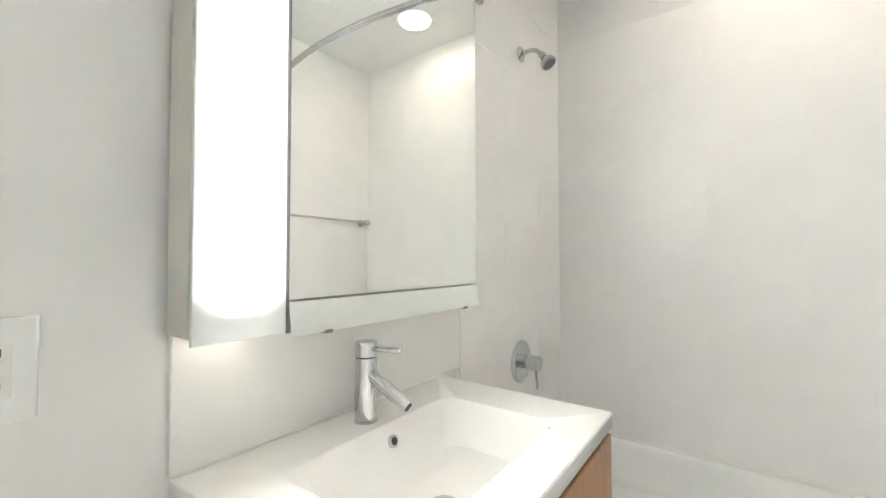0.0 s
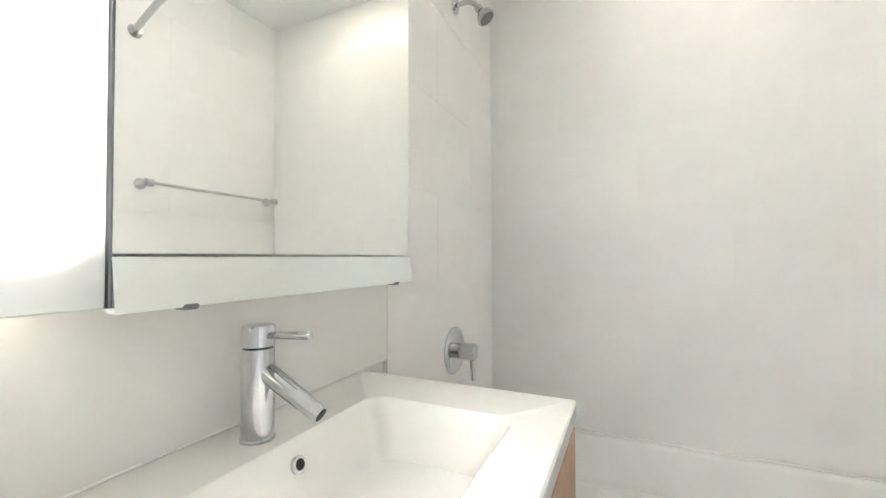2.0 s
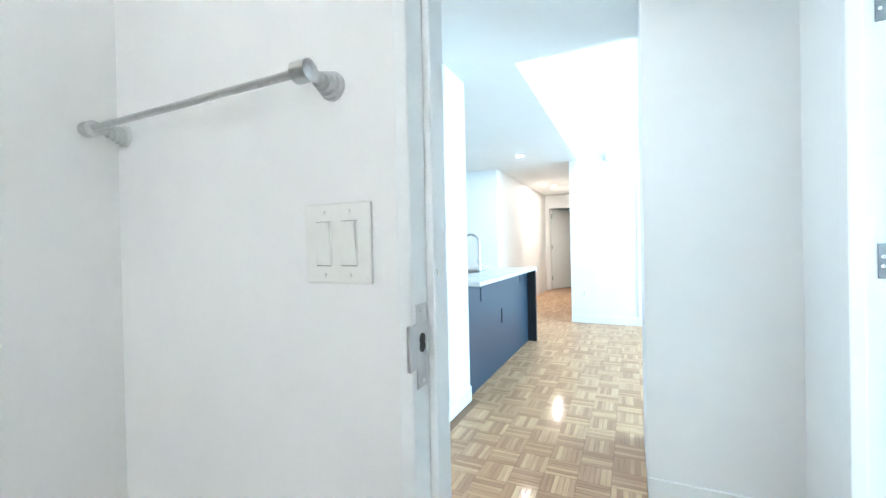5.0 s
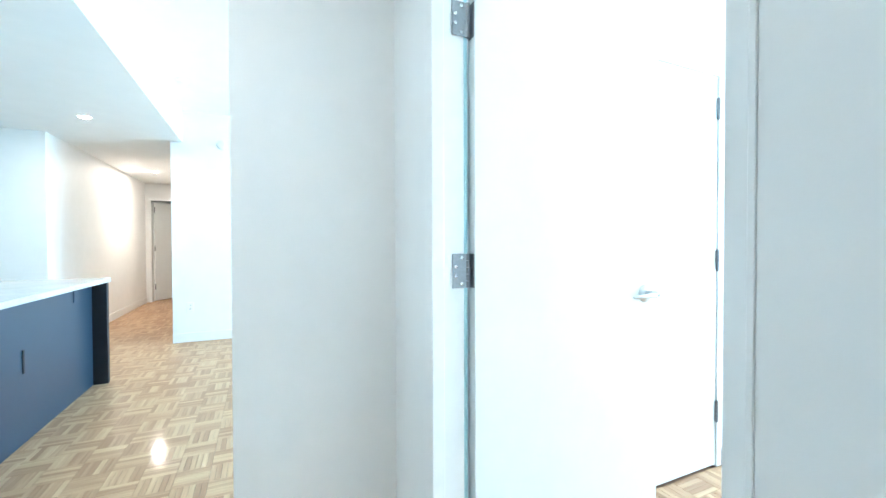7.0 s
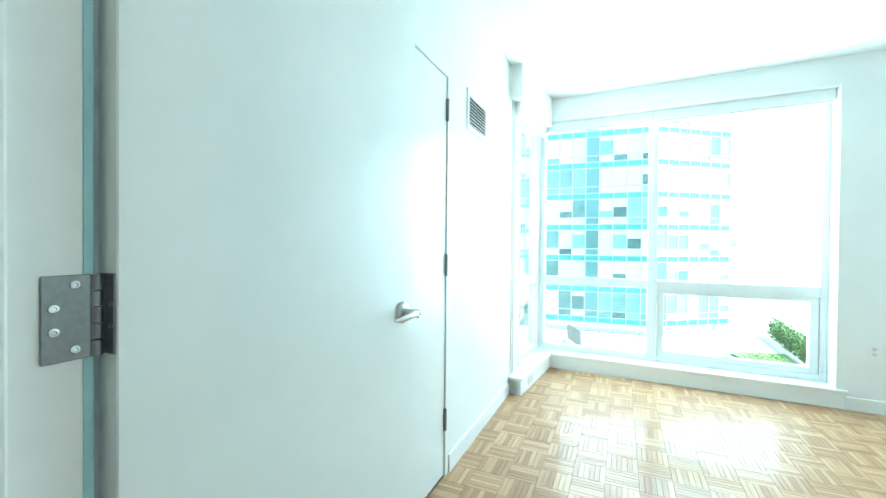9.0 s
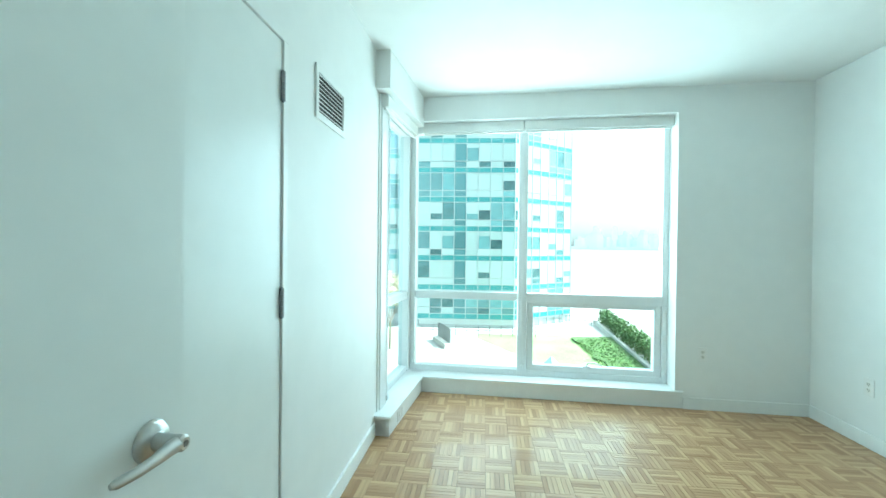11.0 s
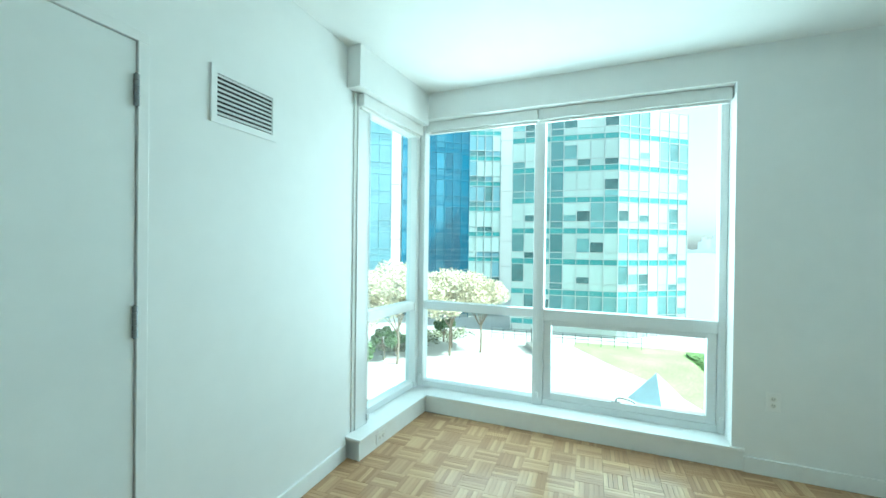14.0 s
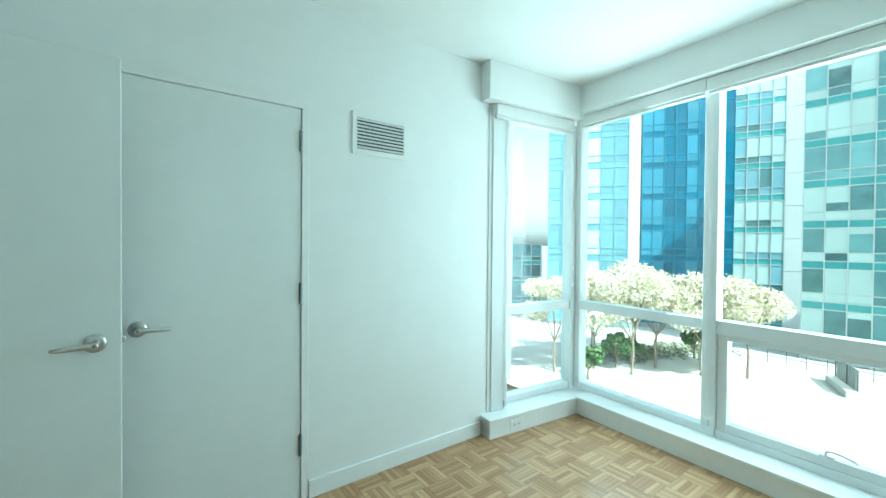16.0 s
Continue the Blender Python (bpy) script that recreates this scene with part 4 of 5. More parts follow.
rod = thing("shower_rod", pose(0, 0, 0), "curved polished chrome shower curtain rod", "shower rod")
bm = B()
R0, R1 = VAN_Y + 0.014, END_Y - 0.002
pts = []
for k in range(25):
    f = k / 24
    pts.append((-3.50 + 0.13 * math.sin(math.pi * f), R0 + (R1 - R0) * f, 2.115))
tube(bm, pts, 0.0127, 18)
part("rod", bm, CHROME, rod, "", True)
for y, w in ((VAN_Y + 0.012, 1), (END_Y - 0.0005, -1)):
    bm = B()
    lathe(bm, (-3.50, y, 2.115), (0, w, 0), [(0, 0.034), (0.005, 0.034), (0.012, 0.026), (0.03, 0.019), (0.034, 0.016)])
    part("flange", bm, CHROME, rod, "", True)


def towel_bar(x0, x1, y, z, label):
    """A bar on two turned posts standing out from a wall that looks south."""
    ob = thing("towel_bar", pose(0, y, z), label, "towel bar", "towel bars")
    off = 0.068
    bm = B()
    cyl(bm, (x0, -off, 0), (x1, -off, 0), 0.0068, seg=20)
    part("bar", bm, SATIN, ob, "", True)
    for x in (x0, x1):
        bm = B()
        lathe(bm, (x, 0, 0), (0, -1, 0), [(0, 0.024), (0.006, 0.024), (0.009, 0.020), (0.016, 0.020), (0.018, 0.0165), (0.026, 0.0165), (0.028, 0.013), (0.036, 0.013),
                                          (0.040, 0.008), (0.056, 0.008)], 26)
        part("post", bm, SATIN, ob, "", True)
        bm = B()
        lathe(bm, (x - 0.017, -off, 0), (1, 0, 0), [(0, 0.012), (0.003, 0.0165), (0.031, 0.0165), (0.034, 0.012)], 26)
        part("end_cap", bm, SATIN, ob, "", True)
    return ob


towel_bar(-3.372, -2.765, TOW_Y, 1.442, "satin nickel towel bar on two round posts by the switch")
towel_bar(-4.185, -3.525, END_Y - 0.012, 1.460, "satin nickel towel bar over the foot of the bathtub")

cl = thing("ceiling_light", pose(-3.957, -2.252, CEIL_BATH), "round recessed ceiling light with a thin white trim ring, lit", "ceiling light")
bm = B()
lathe(bm, (0, 0, 0), (0, 0, -1), [(0, 0.104), (0.004, 0.104), (0.007, 0.099), (0.006, 0.090)], 40)
part("trim_ring", bm, TRIM, cl, "", True)
bm = B()
lathe(bm, (0, 0, 0), (0, 0, -1), [(0.0035, 0.0895), (0.006, 0.086), (0.010, 0.06), (0.0115, 0.01)], 40)
part("diffuser", bm, LAMP, cl, "", True)

bm = B()
box(bm, STEP_X + 0.0, STEP_X + 0.004, END_Y - 0.015, END_Y + 0.004, 0.0, CEIL_BATH, 0.001, 1)
structure("trim_tile_edge", bm, ALU, "thin metal tile edge strip at the tub opening", "trim")

# ---------------------------------------------------------------- hall, kitchen and corridor things
isl = thing("kitchen_island", pose(0, 0, 0), "dark navy kitchen island with a pale stone top", "kitchen island")
IX, IY0, IY1 = -3.462, 0.955, 3.00
bm = B()
box(bm, IX - 0.60, IX, IY0, IY1 - 0.045, 0.0, 0.862, 0.003, 1)
body = part("body", bm, NAVY, isl)
bm = B()
box(bm, IX - 0.60, IX + 0.10, IY1 - 0.045, IY1, 0.0, 0.862, 0.002, 1)
part("end_panel", bm, BLACKP, isl, "black end panel")
bm = B()
box(bm, IX - 0.62, IX + 0.115, IY0, IY1 + 0.012, 0.862, 0.897, 0.003, 1)
part("countertop", bm, STONE, isl, "pale stone countertop")
for y, z in ((1.32, 0.76), (2.62, 0.80)):
    bm = B()
    box(bm, IX, IX + 0.006, y - 0.035, y + 0.035, z - 0.055, z + 0.055, 0.002)
    part("outlet_plate", bm, NAVY, isl, "dark outlet plate on the island")
bm = B()
box(bm, IX, IX + 0.008, 1.86, 1.88, 0.42, 0.56, 0.003)
part("pull", bm, BLACKP, isl)
kf = thing("kitchen_faucet", pose(-3.72, 1.98, 0.897), "chrome gooseneck kitchen faucet", "faucet")
bm = B()
lathe(bm, (0, 0, 0), (0, 0, 1), [(0, 0.026), (0.02, 0.026), (0.024, 0.017), (0.14, 0.015), (0.142, 0.012)])
part("body", bm, CHROME, kf, "", True)
bm = B()
tube(bm, [(0, 0, 0.14), (0, 0, 0.30)] + [(-0.09 + 0.09 * math.cos(a), 0, 0.30 + 0.09 * math.sin(a)) for a in (radians(15 * k) for k in range(1, 13))] +
     [(-0.18, 0, 0.27), (-0.185, 0, 0.24)], 0.010)
part("neck", bm, CHROME, kf, "", True)
bm = B()
cyl(bm, (-0.185, 0, 0.245), (-0.19, 0, 0.17), 0.014, 0.016, 18, 0.002)
part("spray_head", bm, CHROME, kf, "", True)
bm = B()
cyl(bm, (0.0, -0.015, 0.09), (0.02, -0.09, 0.13), 0.006, 0.005, 14)
part("lever", bm, CHROME, kf, "", True)
sk = thing("kitchen_sink", pose(0, 0, 0), "black undermount kitchen sink", "sink")
bm = B()
box(bm, -4.00, -3.77, 1.55, 2.35, 0.8975, 0.902, 0.001, 1)
part("rim", bm, BLACKP, sk)


def spot(x, y, z):
    ob = thing("recessed_spotlight", pose(x, y, z), "small round recessed ceiling spotlight, lit", "ceiling light", "recessed spotlights")
    bm = B()
    lathe(bm, (0, 0, 0), (0, 0, -1), [(0, 0.062), (0.004, 0.062), (0.006, 0.05)], 28)
    part("ring", bm, TRIM, ob, "", True)
    bm = B()
    lathe(bm, (0, 0, 0), (0, 0, -1), [(0.0062, 0.046), (0.008, 0.03), (0.0085, 0.005)], 28)
    part("lens", bm, SPOT, ob, "", True)
    return ob


spot(-3.69, 3.60, CEIL_HALL)
spot(-3.78, 6.87, CEIL_HALL)
# Fixture for the added hall lamp, out of view.
spot(-2.72, -0.42, CEIL_HALL)


def detector(m):
    ob = thing("smoke_detector", m, "small round white smoke detector", "smoke detector", "smoke detectors")
    bm = B()
    lathe(bm, (0, 0, 0), (0, 0, -1), [(0, 0.055), (0.012, 0.055), (0.026, 0.046), (0.034, 0.03), (0.035, 0.01)], 28)
    part("body", bm, PLASTIC, ob, "", True)
    return ob


detector(pose(-2.60, LIV_Y1, 2.40, -90, 0, 0))
detector(pose(-2.85, 3.3, CEIL_LIV))

fdoor = thing("door_5", basis((-4.16, 8.64), (0.55, 0.84)), "white painted far door standing ajar", "door", kind="structure")
bm = B()
box(bm, 0.0, 0.80, -0.02, 0.02, 0.012, 2.04, 0.002, 1)
fl = part("door_leaf", bm, DOORP, fdoor)
lever_set(fl, 0.73, -0.02, 0.98, -1)
for z in (1.88, 1.09, 0.30):
    hinge_parts(fl, -0.024, z)
bm = B()
box(bm, -4.22, -4.17, 8.485, 8.63, 0, 2.06, 0.003, 1)
box(bm, -3.32, -3.27, 8.485, 8.63, 0, 2.06, 0.003, 1)
box(bm, -4.22, -3.27, 8.485, 8.63, 2.06, 2.12, 0.003, 1)
structure("trim_far_door", bm, TRIM, "white painted frame of the far doorway", "door frame")

ldoor = thing("door_6", basis((-2.17, LIV_Y1), (1, 0)), "white painted living room door in a white frame, closed", "door", kind="structure")
bm = B()
box(bm, -0.06, -0.004, -0.018, -0.002, 0, 2.085, 0.003, 1)
box(bm, 0.80, 0.856, -0.018, -0.002, 0, 2.085, 0.003, 1)
box(bm, -0.004, 0.80, -0.018, -0.002, 2.03, 2.085, 0.003, 1)
part("door_frame", bm, TRIM, ldoor)
bm = B()
box(bm, 0.0, 0.796, -0.011, -0.002, 0.012, 2.026, 0.002, 1)
ll = part("door_leaf", bm, DOORP, ldoor)
for z in (1.88, 1.09, 0.30):
    hinge_parts(ll, -0.020, z)
lever_set(ll, 0.72, -0.011, 0.98, -1)

# ---------------------------------------------------------------- outside
GZ = -8.0
CONCRETE = mat("pale_plaza_concrete", (0.55, 0.54, 0.51), 0.8, grain=0.05, scale=3, stain=0.08, stain_scale=0.15)
WATERM = mat("river_water", (0.34, 0.40, 0.42), 0.3, grain=0.1, scale=0.3, bump=0.4, bump_scale=0.4)
LAWN = mat("sunlit_lawn", (0.33, 0.44, 0.18), 0.9, grain=0.25, scale=6, stain=0.2, stain_scale=0.4)
COVER = mat("green_groundcover", (0.12, 0.19, 0.07), 0.9, grain=0.3, scale=5, stain=0.25, stain_scale=0.6)
SPANDREL = mat("teal_spandrel_glass", (0.09, 0.31, 0.32), 0.15, grain=0.06, scale=0.4, stain=0.1, stain_scale=0.1, jitter=0.12)
TEALG = mat("teal_curtain_glass", (0.12, 0.25, 0.27), 0.08, grain=0.05, scale=0.3, stain=0.1, stain_scale=0.08, jitter=0.15)
ROOMG = mat("glass_before_a_dim_room", (0.19, 0.36, 0.38), 0.08, grain=0.2, scale=1.2, jitter=0.25)
BLINDG = mat("pane_with_white_blind", (0.48, 0.60, 0.59), 0.3, grain=0.03, scale=0.5, jitter=0.10)
DARKG = mat("dark_window_glass", (0.09, 0.18, 0.19), 0.10, grain=0.35, scale=1.6, jitter=0.3)
BLUEG = mat("blue_mirror_glass", (0.012, 0.125, 0.22), 0.12, grain=0.15, scale=0.12, stain=0.25, stain_scale=0.06, jitter=0.2)
SKYG = mat("sky_blue_glass", (0.21, 0.37, 0.44), 0.10, grain=0.05, scale=0.3, stain=0.15, stain_scale=0.08, jitter=0.15)
PALEG = mat("pale_blue_glass", (0.50, 0.67, 0.72), 0.2, grain=0.05, scale=1.0, stain=0.08, stain_scale=0.5)
MULL = mat("pale_mullion_metal", (0.55, 0.60, 0.60), 0.4, 0.3, grain=0.03, scale=2)
BARK = mat("tree_bark", (0.24, 0.19, 0.14), 0.9, grain=0.3, scale=12)
LEAFY = mat("pale_yellow_leaves", (0.72, 0.66, 0.50), 0.8, jitter=0.2, island=True, grain=0.1, scale=2)
LEAFG = mat("green_leaves", (0.13, 0.21, 0.08), 0.8, jitter=0.35, island=True, grain=0.1, scale=2)
SCREENM = mat("grey_screen_panel", (0.20, 0.22, 0.22), 0.5, grain=0.08, scale=4, stain=0.08)
# Aerial haze over the far bank is put into this pale colour.
HAZE = mat("haze_tinted_facade", (0.80, 0.84, 0.85), 0.9, grain=0.08, scale=0.02, jitter=0.2)

bm = B()
box(bm, -60, 62, -160, 160, GZ - 0.5, GZ)
tagged(part("ground", bm, CONCRETE), "pale sunlit concrete plaza around the towers", "ground", kind="structure")
bm = B()
box(bm, 62, 2600, -2500, 2500, GZ - 3.0, GZ - 2.0)
tagged(part("water", bm, WATERM), "wide bright river beyond the plaza", "water", kind="structure")


def patch(name, pts, z0, z1, material, label, category):
    bm = B()
    lo = [bm.verts.new((x, y, z0)) for x, y in pts]
    hi = [bm.verts.new((x, y, z1)) for x, y in pts]
    bm.faces.new(hi)
    for i in range(len(pts)):
        k = (i + 1) % len(pts)
        bm.faces.new((lo[i], lo[k], hi[k], hi[i]))
    return tagged(part(name, bm, material), label, category, kind="structure")


patch("lawn", [(24, -13.5), (24, -8.5), (29, -6.6), (34, -3.0), (39, 0.0), (41, -0.2), (41.5, -9), (40.5, -13.8)], GZ, GZ + 0.012, LAWN, "sunlit yellow-green lawn on the plaza", "lawn")


def wavy(a, b, n, amp, seed):
    r = random.Random(seed)
    return [(a[0] + (b[0] - a[0]) * k / n + r.uniform(-amp, amp), a[1] + (b[1] - a[1]) * k / n + r.uniform(-amp, amp)) for k in range(n + 1)]


patch("planting_bed", wavy((24.5, -10.4), (40.0, -9.8), 16, 0.45, 3) + [(40.5, -13.6), (24.5, -12.6)], GZ + 0.05, GZ + 0.22, COVER, "dark green groundcover bed beside the hedge", "planting bed")


def leaves(bm, centres, n, size, rnd, squash=0.8):
    """Many small leaf clumps scattered through a few rounded masses."""
    vs, fs = [], []
    for _ in range(n):
        c, r = rnd.choice(centres)
        d = Vector((rnd.gauss(0, 1), rnd.gauss(0, 1), rnd.gauss(0, 1))).normalized() * r * rnd.uniform(0.45, 1.05)
        p = Vector(c) + Vector((d.x, d.y, d.z * squash))
        u = Vector((rnd.gauss(0, 1), rnd.gauss(0, 1), rnd.gauss(0, 0.6))).normalized()
        w = u.cross(Vector((rnd.gauss(0, 1), rnd.gauss(0, 1), rnd.gauss(0, 1)))).normalized()
        s = size * rnd.uniform(0.6, 1.3)
        k = len(vs)
        vs += [p - u * s, p + w * s * 0.6, p + u * s, p - w * s * 0.6]
        fs.append((k, k + 1, k + 2, k + 3))
    return vs, fs


def hedge():
    rnd = random.Random(11)
    ob = thing("hedge", pose(0, 0, GZ), "clipped dense green hedge behind a low stone edge", "hedge")
    cs = []
    for k in range(36):
        f = k / 35
        x, y = 27.0 + 22 * f, -13.9 - 1.2 * f
        cs += [((x, y, 0.5 + 0.5 * j), 0.62) for j in range(3)]
    vs, fs = leaves(None, cs, 7000, 0.14, rnd, 0.9)
    me = bpy.data.meshes.new("foliage")
    me.from_pydata(vs, [], fs)
    me.materials.append(LEAFG)
    o = new("foliage", me)
    o.parent = ob
    o["kind"] = "stuff"
    return ob


hedge()


def scatter(name, poly, n, size, height, seed, material, label, category, crowd=0.0):
    """Low leafy stuff strewn over a plan polygon, thinning out towards its edges."""
    rnd = random.Random(seed)
    xs, ys = [p[0] for p in poly], [p[1] for p in poly]

    def inside(x, y):
        hit = False
        for (ax, ay), (bx, by) in zip(poly, poly[1:] + poly[:1]):
            if (ay > y) != (by > y) and x < (bx - ax) * (y - ay) / (by - ay) + ax:
                hit = not hit
        return hit

    clumps = [(rnd.uniform(min(xs), max(xs)), rnd.uniform(min(ys), max(ys)), rnd.uniform(0.5, 1.3)) for _ in range(int(crowd) or 1)]
    vs, fs = [], []
    while len(fs) < n:
        if crowd:
            cx, cy, cr = rnd.choice(clumps)
            x, y = rnd.gauss(cx, cr), rnd.gauss(cy, cr)
        else:
            x, y = rnd.uniform(min(xs), max(xs)), rnd.uniform(min(ys), max(ys))
        if not inside(x + rnd.gauss(0, 0.35), y + rnd.gauss(0, 0.35)):
            continue
        p = Vector((x, y, GZ + 0.05 + height * rnd.random() ** 1.5))
        u = Vector((rnd.gauss(0, 1), rnd.gauss(0, 1), rnd.gauss(0, 0.5))).normalized()
        w = u.cross(Vector((rnd.gauss(0, 1), rnd.gauss(0, 1), rnd.gauss(0, 1)))).normalized()
        sz = size * rnd.uniform(0.5, 1.3)
        k = len(vs)
        vs += [p - u * sz, p + w * sz * 0.6, p + u * sz, p - w * sz * 0.6]
        fs.append((k, k + 1, k + 2, k + 3))
    me = bpy.data.meshes.new(name)
    me.from_pydata(vs, [], fs)
    me.materials.append(material)
    return tagged(new(name, me), label, category, kind="stuff")


LEAFC = mat("ground_cover_leaves", (0.20, 0.31, 0.11), 0.8, jitter=0.6, island=True, grain=0.2, scale=0.8)
LEAFD = mat("dry_shrub_leaves", (0.30, 0.31, 0.21), 0.85, jitter=0.5, island=True, grain=0.2, scale=1.5)
scatter("ground_cover", [(25.6, -10.1), (30.0, -10.6), (38.5, -9.7), (40.4, -13.0), (25.5, -12.6)], 14000, 0.10, 0.20, 61, LEAFC, "ragged dark green ground cover beside the hedge", "ground cover")
scatter("low_shrubs", [(25.5, 18.5), (27.0, 15.5), (33.4, 13.4), (39.5, 9.2), (41.5, 11.5), (35.0, 18.0)], 3800, 0.13, 0.5, 62, LEAFD, "low sparse grey-green shrubs under the plaza trees", "shrubs", 46)
bm = B()
mm = basis((26.5, -12.9), (22, -1.2))
box(bm, 0, 22.5, -0.15, 0.15, 0, 0.45, 0.03)
kb = tagged(part("stone_edging", bm, CONCRETE), "low pale stone edging wall before the hedge", "edging wall")
kb.matrix_world = Matrix.Translation((0, 0, GZ)) @ mm


def tree(x, y, h, r, seed, material, label, n=1700):
    rnd = random.Random(seed)
    ob = thing("tree", pose(x, y, GZ), label, "tree", "plaza trees")
    bm = B()
    fork = h * 0.36
    tube(bm, [(0, 0, 0), (rnd.uniform(-0.1, 0.1), rnd.uniform(-0.1, 0.1), fork * 0.6), (0, 0, fork)], [0.10, 0.08, 0.07], 10)
    cs = []
    for k in range(7):
        a = 2 * math.pi * k / 7 + rnd.uniform(-0.3, 0.3)
        l = r * rnd.uniform(0.55, 0.95)
        e = Vector((math.cos(a) * l, math.sin(a) * l, fork + (h - fork) * rnd.uniform(0.3, 0.85)))
        tube(bm, [(0, 0, fork * 0.9), e * 0.5 + Vector((0, 0, fork * 0.45)), e], [0.045, 0.03, 0.012], 7)
        cs.append((e, r * rnd.uniform(0.38, 0.62)))
    cs.append((Vector((0, 0, h * 0.86)), r * 0.5))
    part("trunk", bm, BARK, ob, "", True)
    vs, fs = leaves(None, cs, n, 0.12, rnd)
    me = bpy.data.meshes.new("crown")
    me.from_pydata(vs, [], fs)
    me.materials.append(material)
    o = new("crown", me)
    o.parent = ob
    return ob


PALE = "young tree with pale yellow sunlit leaves"
for k, (x, y, h, r) in enumerate(((23.5, 16.5, 7.0, 2.2), (26.5, 15.2, 7.4, 2.3), (27.5, 12.8, 7.7, 2.3), (30.5, 12.5, 7.6, 2.4), (31.5, 9.8, 7.4, 2.2), (34.0, 10.5, 7.5, 2.3),
                                  (33.5, 7.6, 7.0, 2.1), (29.0, 17.0, 7.5, 2.4), (33.0, 15.5, 7.8, 2.5))):
    tree(x, y, h, r, 40 + k, LEAFY, PALE, 5200)
for k, (x, y, h, r) in enumerate(((28.2, 14.4, 2.6, 0.9), (24.0, 14.0, 2.2, 0.8), (30.0, 14.2, 2.0, 0.8), (36.0, 12.0, 2.2, 0.9))):
    tree(x, y, h, r, 70 + k, LEAFG, "small green plaza shrub tree", 2000)

# pyramid skylight, leaning panel and lamp posts on the plaza
bm = B()
v = [bm.verts.new(p) for p in ((26.7, -3.75, 0.0), (24.6, -5.4, 0.0), (26.6, -7.2, 0.0), (28.8, -5.6, 0.0), (26.7, -5.35, 1.75))]
for q in ((0, 1, 4), (1, 2, 4), (2, 3, 4), (3, 0, 4), (3, 2, 1, 0)):
    bm.faces.new([v[i] for i in q])
py = part("pyramid_skylight", bm, PALEG)
py.location.z = GZ
tagged(py, "low pale blue glass pyramid skylight on the plaza", "skylight")
sd = Vector((37.32 - 34.14, 4.22 - 2.73))
screen = thing("plaza_screen", basis((34.14, 2.73), sd, GZ), "grey slatted wind screen behind a low white stone bench", "wind screen")
bm = B()
box(bm, 0.0, sd.length, -0.55, 0.0, 0.0, 0.45, 0.03)
part("stone_bench", bm, CONCRETE, screen, "low white stone bench")
for k in range(12):
    bm = B()
    x = 0.25 + k * (sd.length - 0.1) / 12
    box(bm, x, x + 0.20, -0.66, -0.60, 0.10, 1.75, 0.008, 1)
    part("slat", bm, SCREENM, screen)
for z in (0.2, 1.55):
    bm = B()
    box(bm, 0.2, sd.length + 0.1, -0.60, -0.56, z, z + 0.08, 0.006, 1)
    part("rail", bm, STEELD, screen)
for x in (0.3, sd.length / 2, sd.length):
    bm = B()
    box(bm, x - 0.04, x + 0.04, -0.56, -0.50, 0.0, 1.7, 0.006, 1)
    part("post", bm, STEELD, screen)


def fence(p, q, n, h):
    ob = thing("plaza_fence", basis(p, (q[0] - p[0], q[1] - p[1]), GZ), "thin dark metal plaza railing", "railing")
    L = math.hypot(q[0] - p[0], q[1] - p[1])
    for k in range(n + 1):
        bm = B()
        box(bm, L * k / n - 0.03, L * k / n + 0.03, -0.03, 0.03, 0, h, 0.005, 1)
        part("post", bm, STEELD, ob)
    for z in (h * 0.5, h - 0.04):
        bm = B()
        box(bm, 0, L, -0.02, 0.02, z, z + 0.05)
        part("rail", bm, STEELD, ob)
    return ob


fence((39.5, 8.0), (40.2, -6.0), 12, 1.1)
fence((48.5, -8.5), (47.0, -14.0), 8, 1.1)


def add_pane(meshes, m, ob, x, w, z0, z1, g, below, above):
    """One pane of a curtain wall, on a mesh shared by all alike panes."""
    key = (round(w, 3), round(z1 - z0, 3), g.name, below, above)
    if key not in meshes:
        b = B()
        box(b, 0.05, w - 0.05, -0.02, 0.06, below, z1 - z0 - above)
        me = bpy.data.meshes.new("window")
        bmesh.ops.recalc_face_normals(b, faces=b.faces)
        b.to_mesh(me)
        b.free()
        me.materials.append(g)
        meshes[key] = me
    o = new("window", meshes[key])
    o.parent = ob
    o.matrix_basis = m @ pose(x, 0, z0)


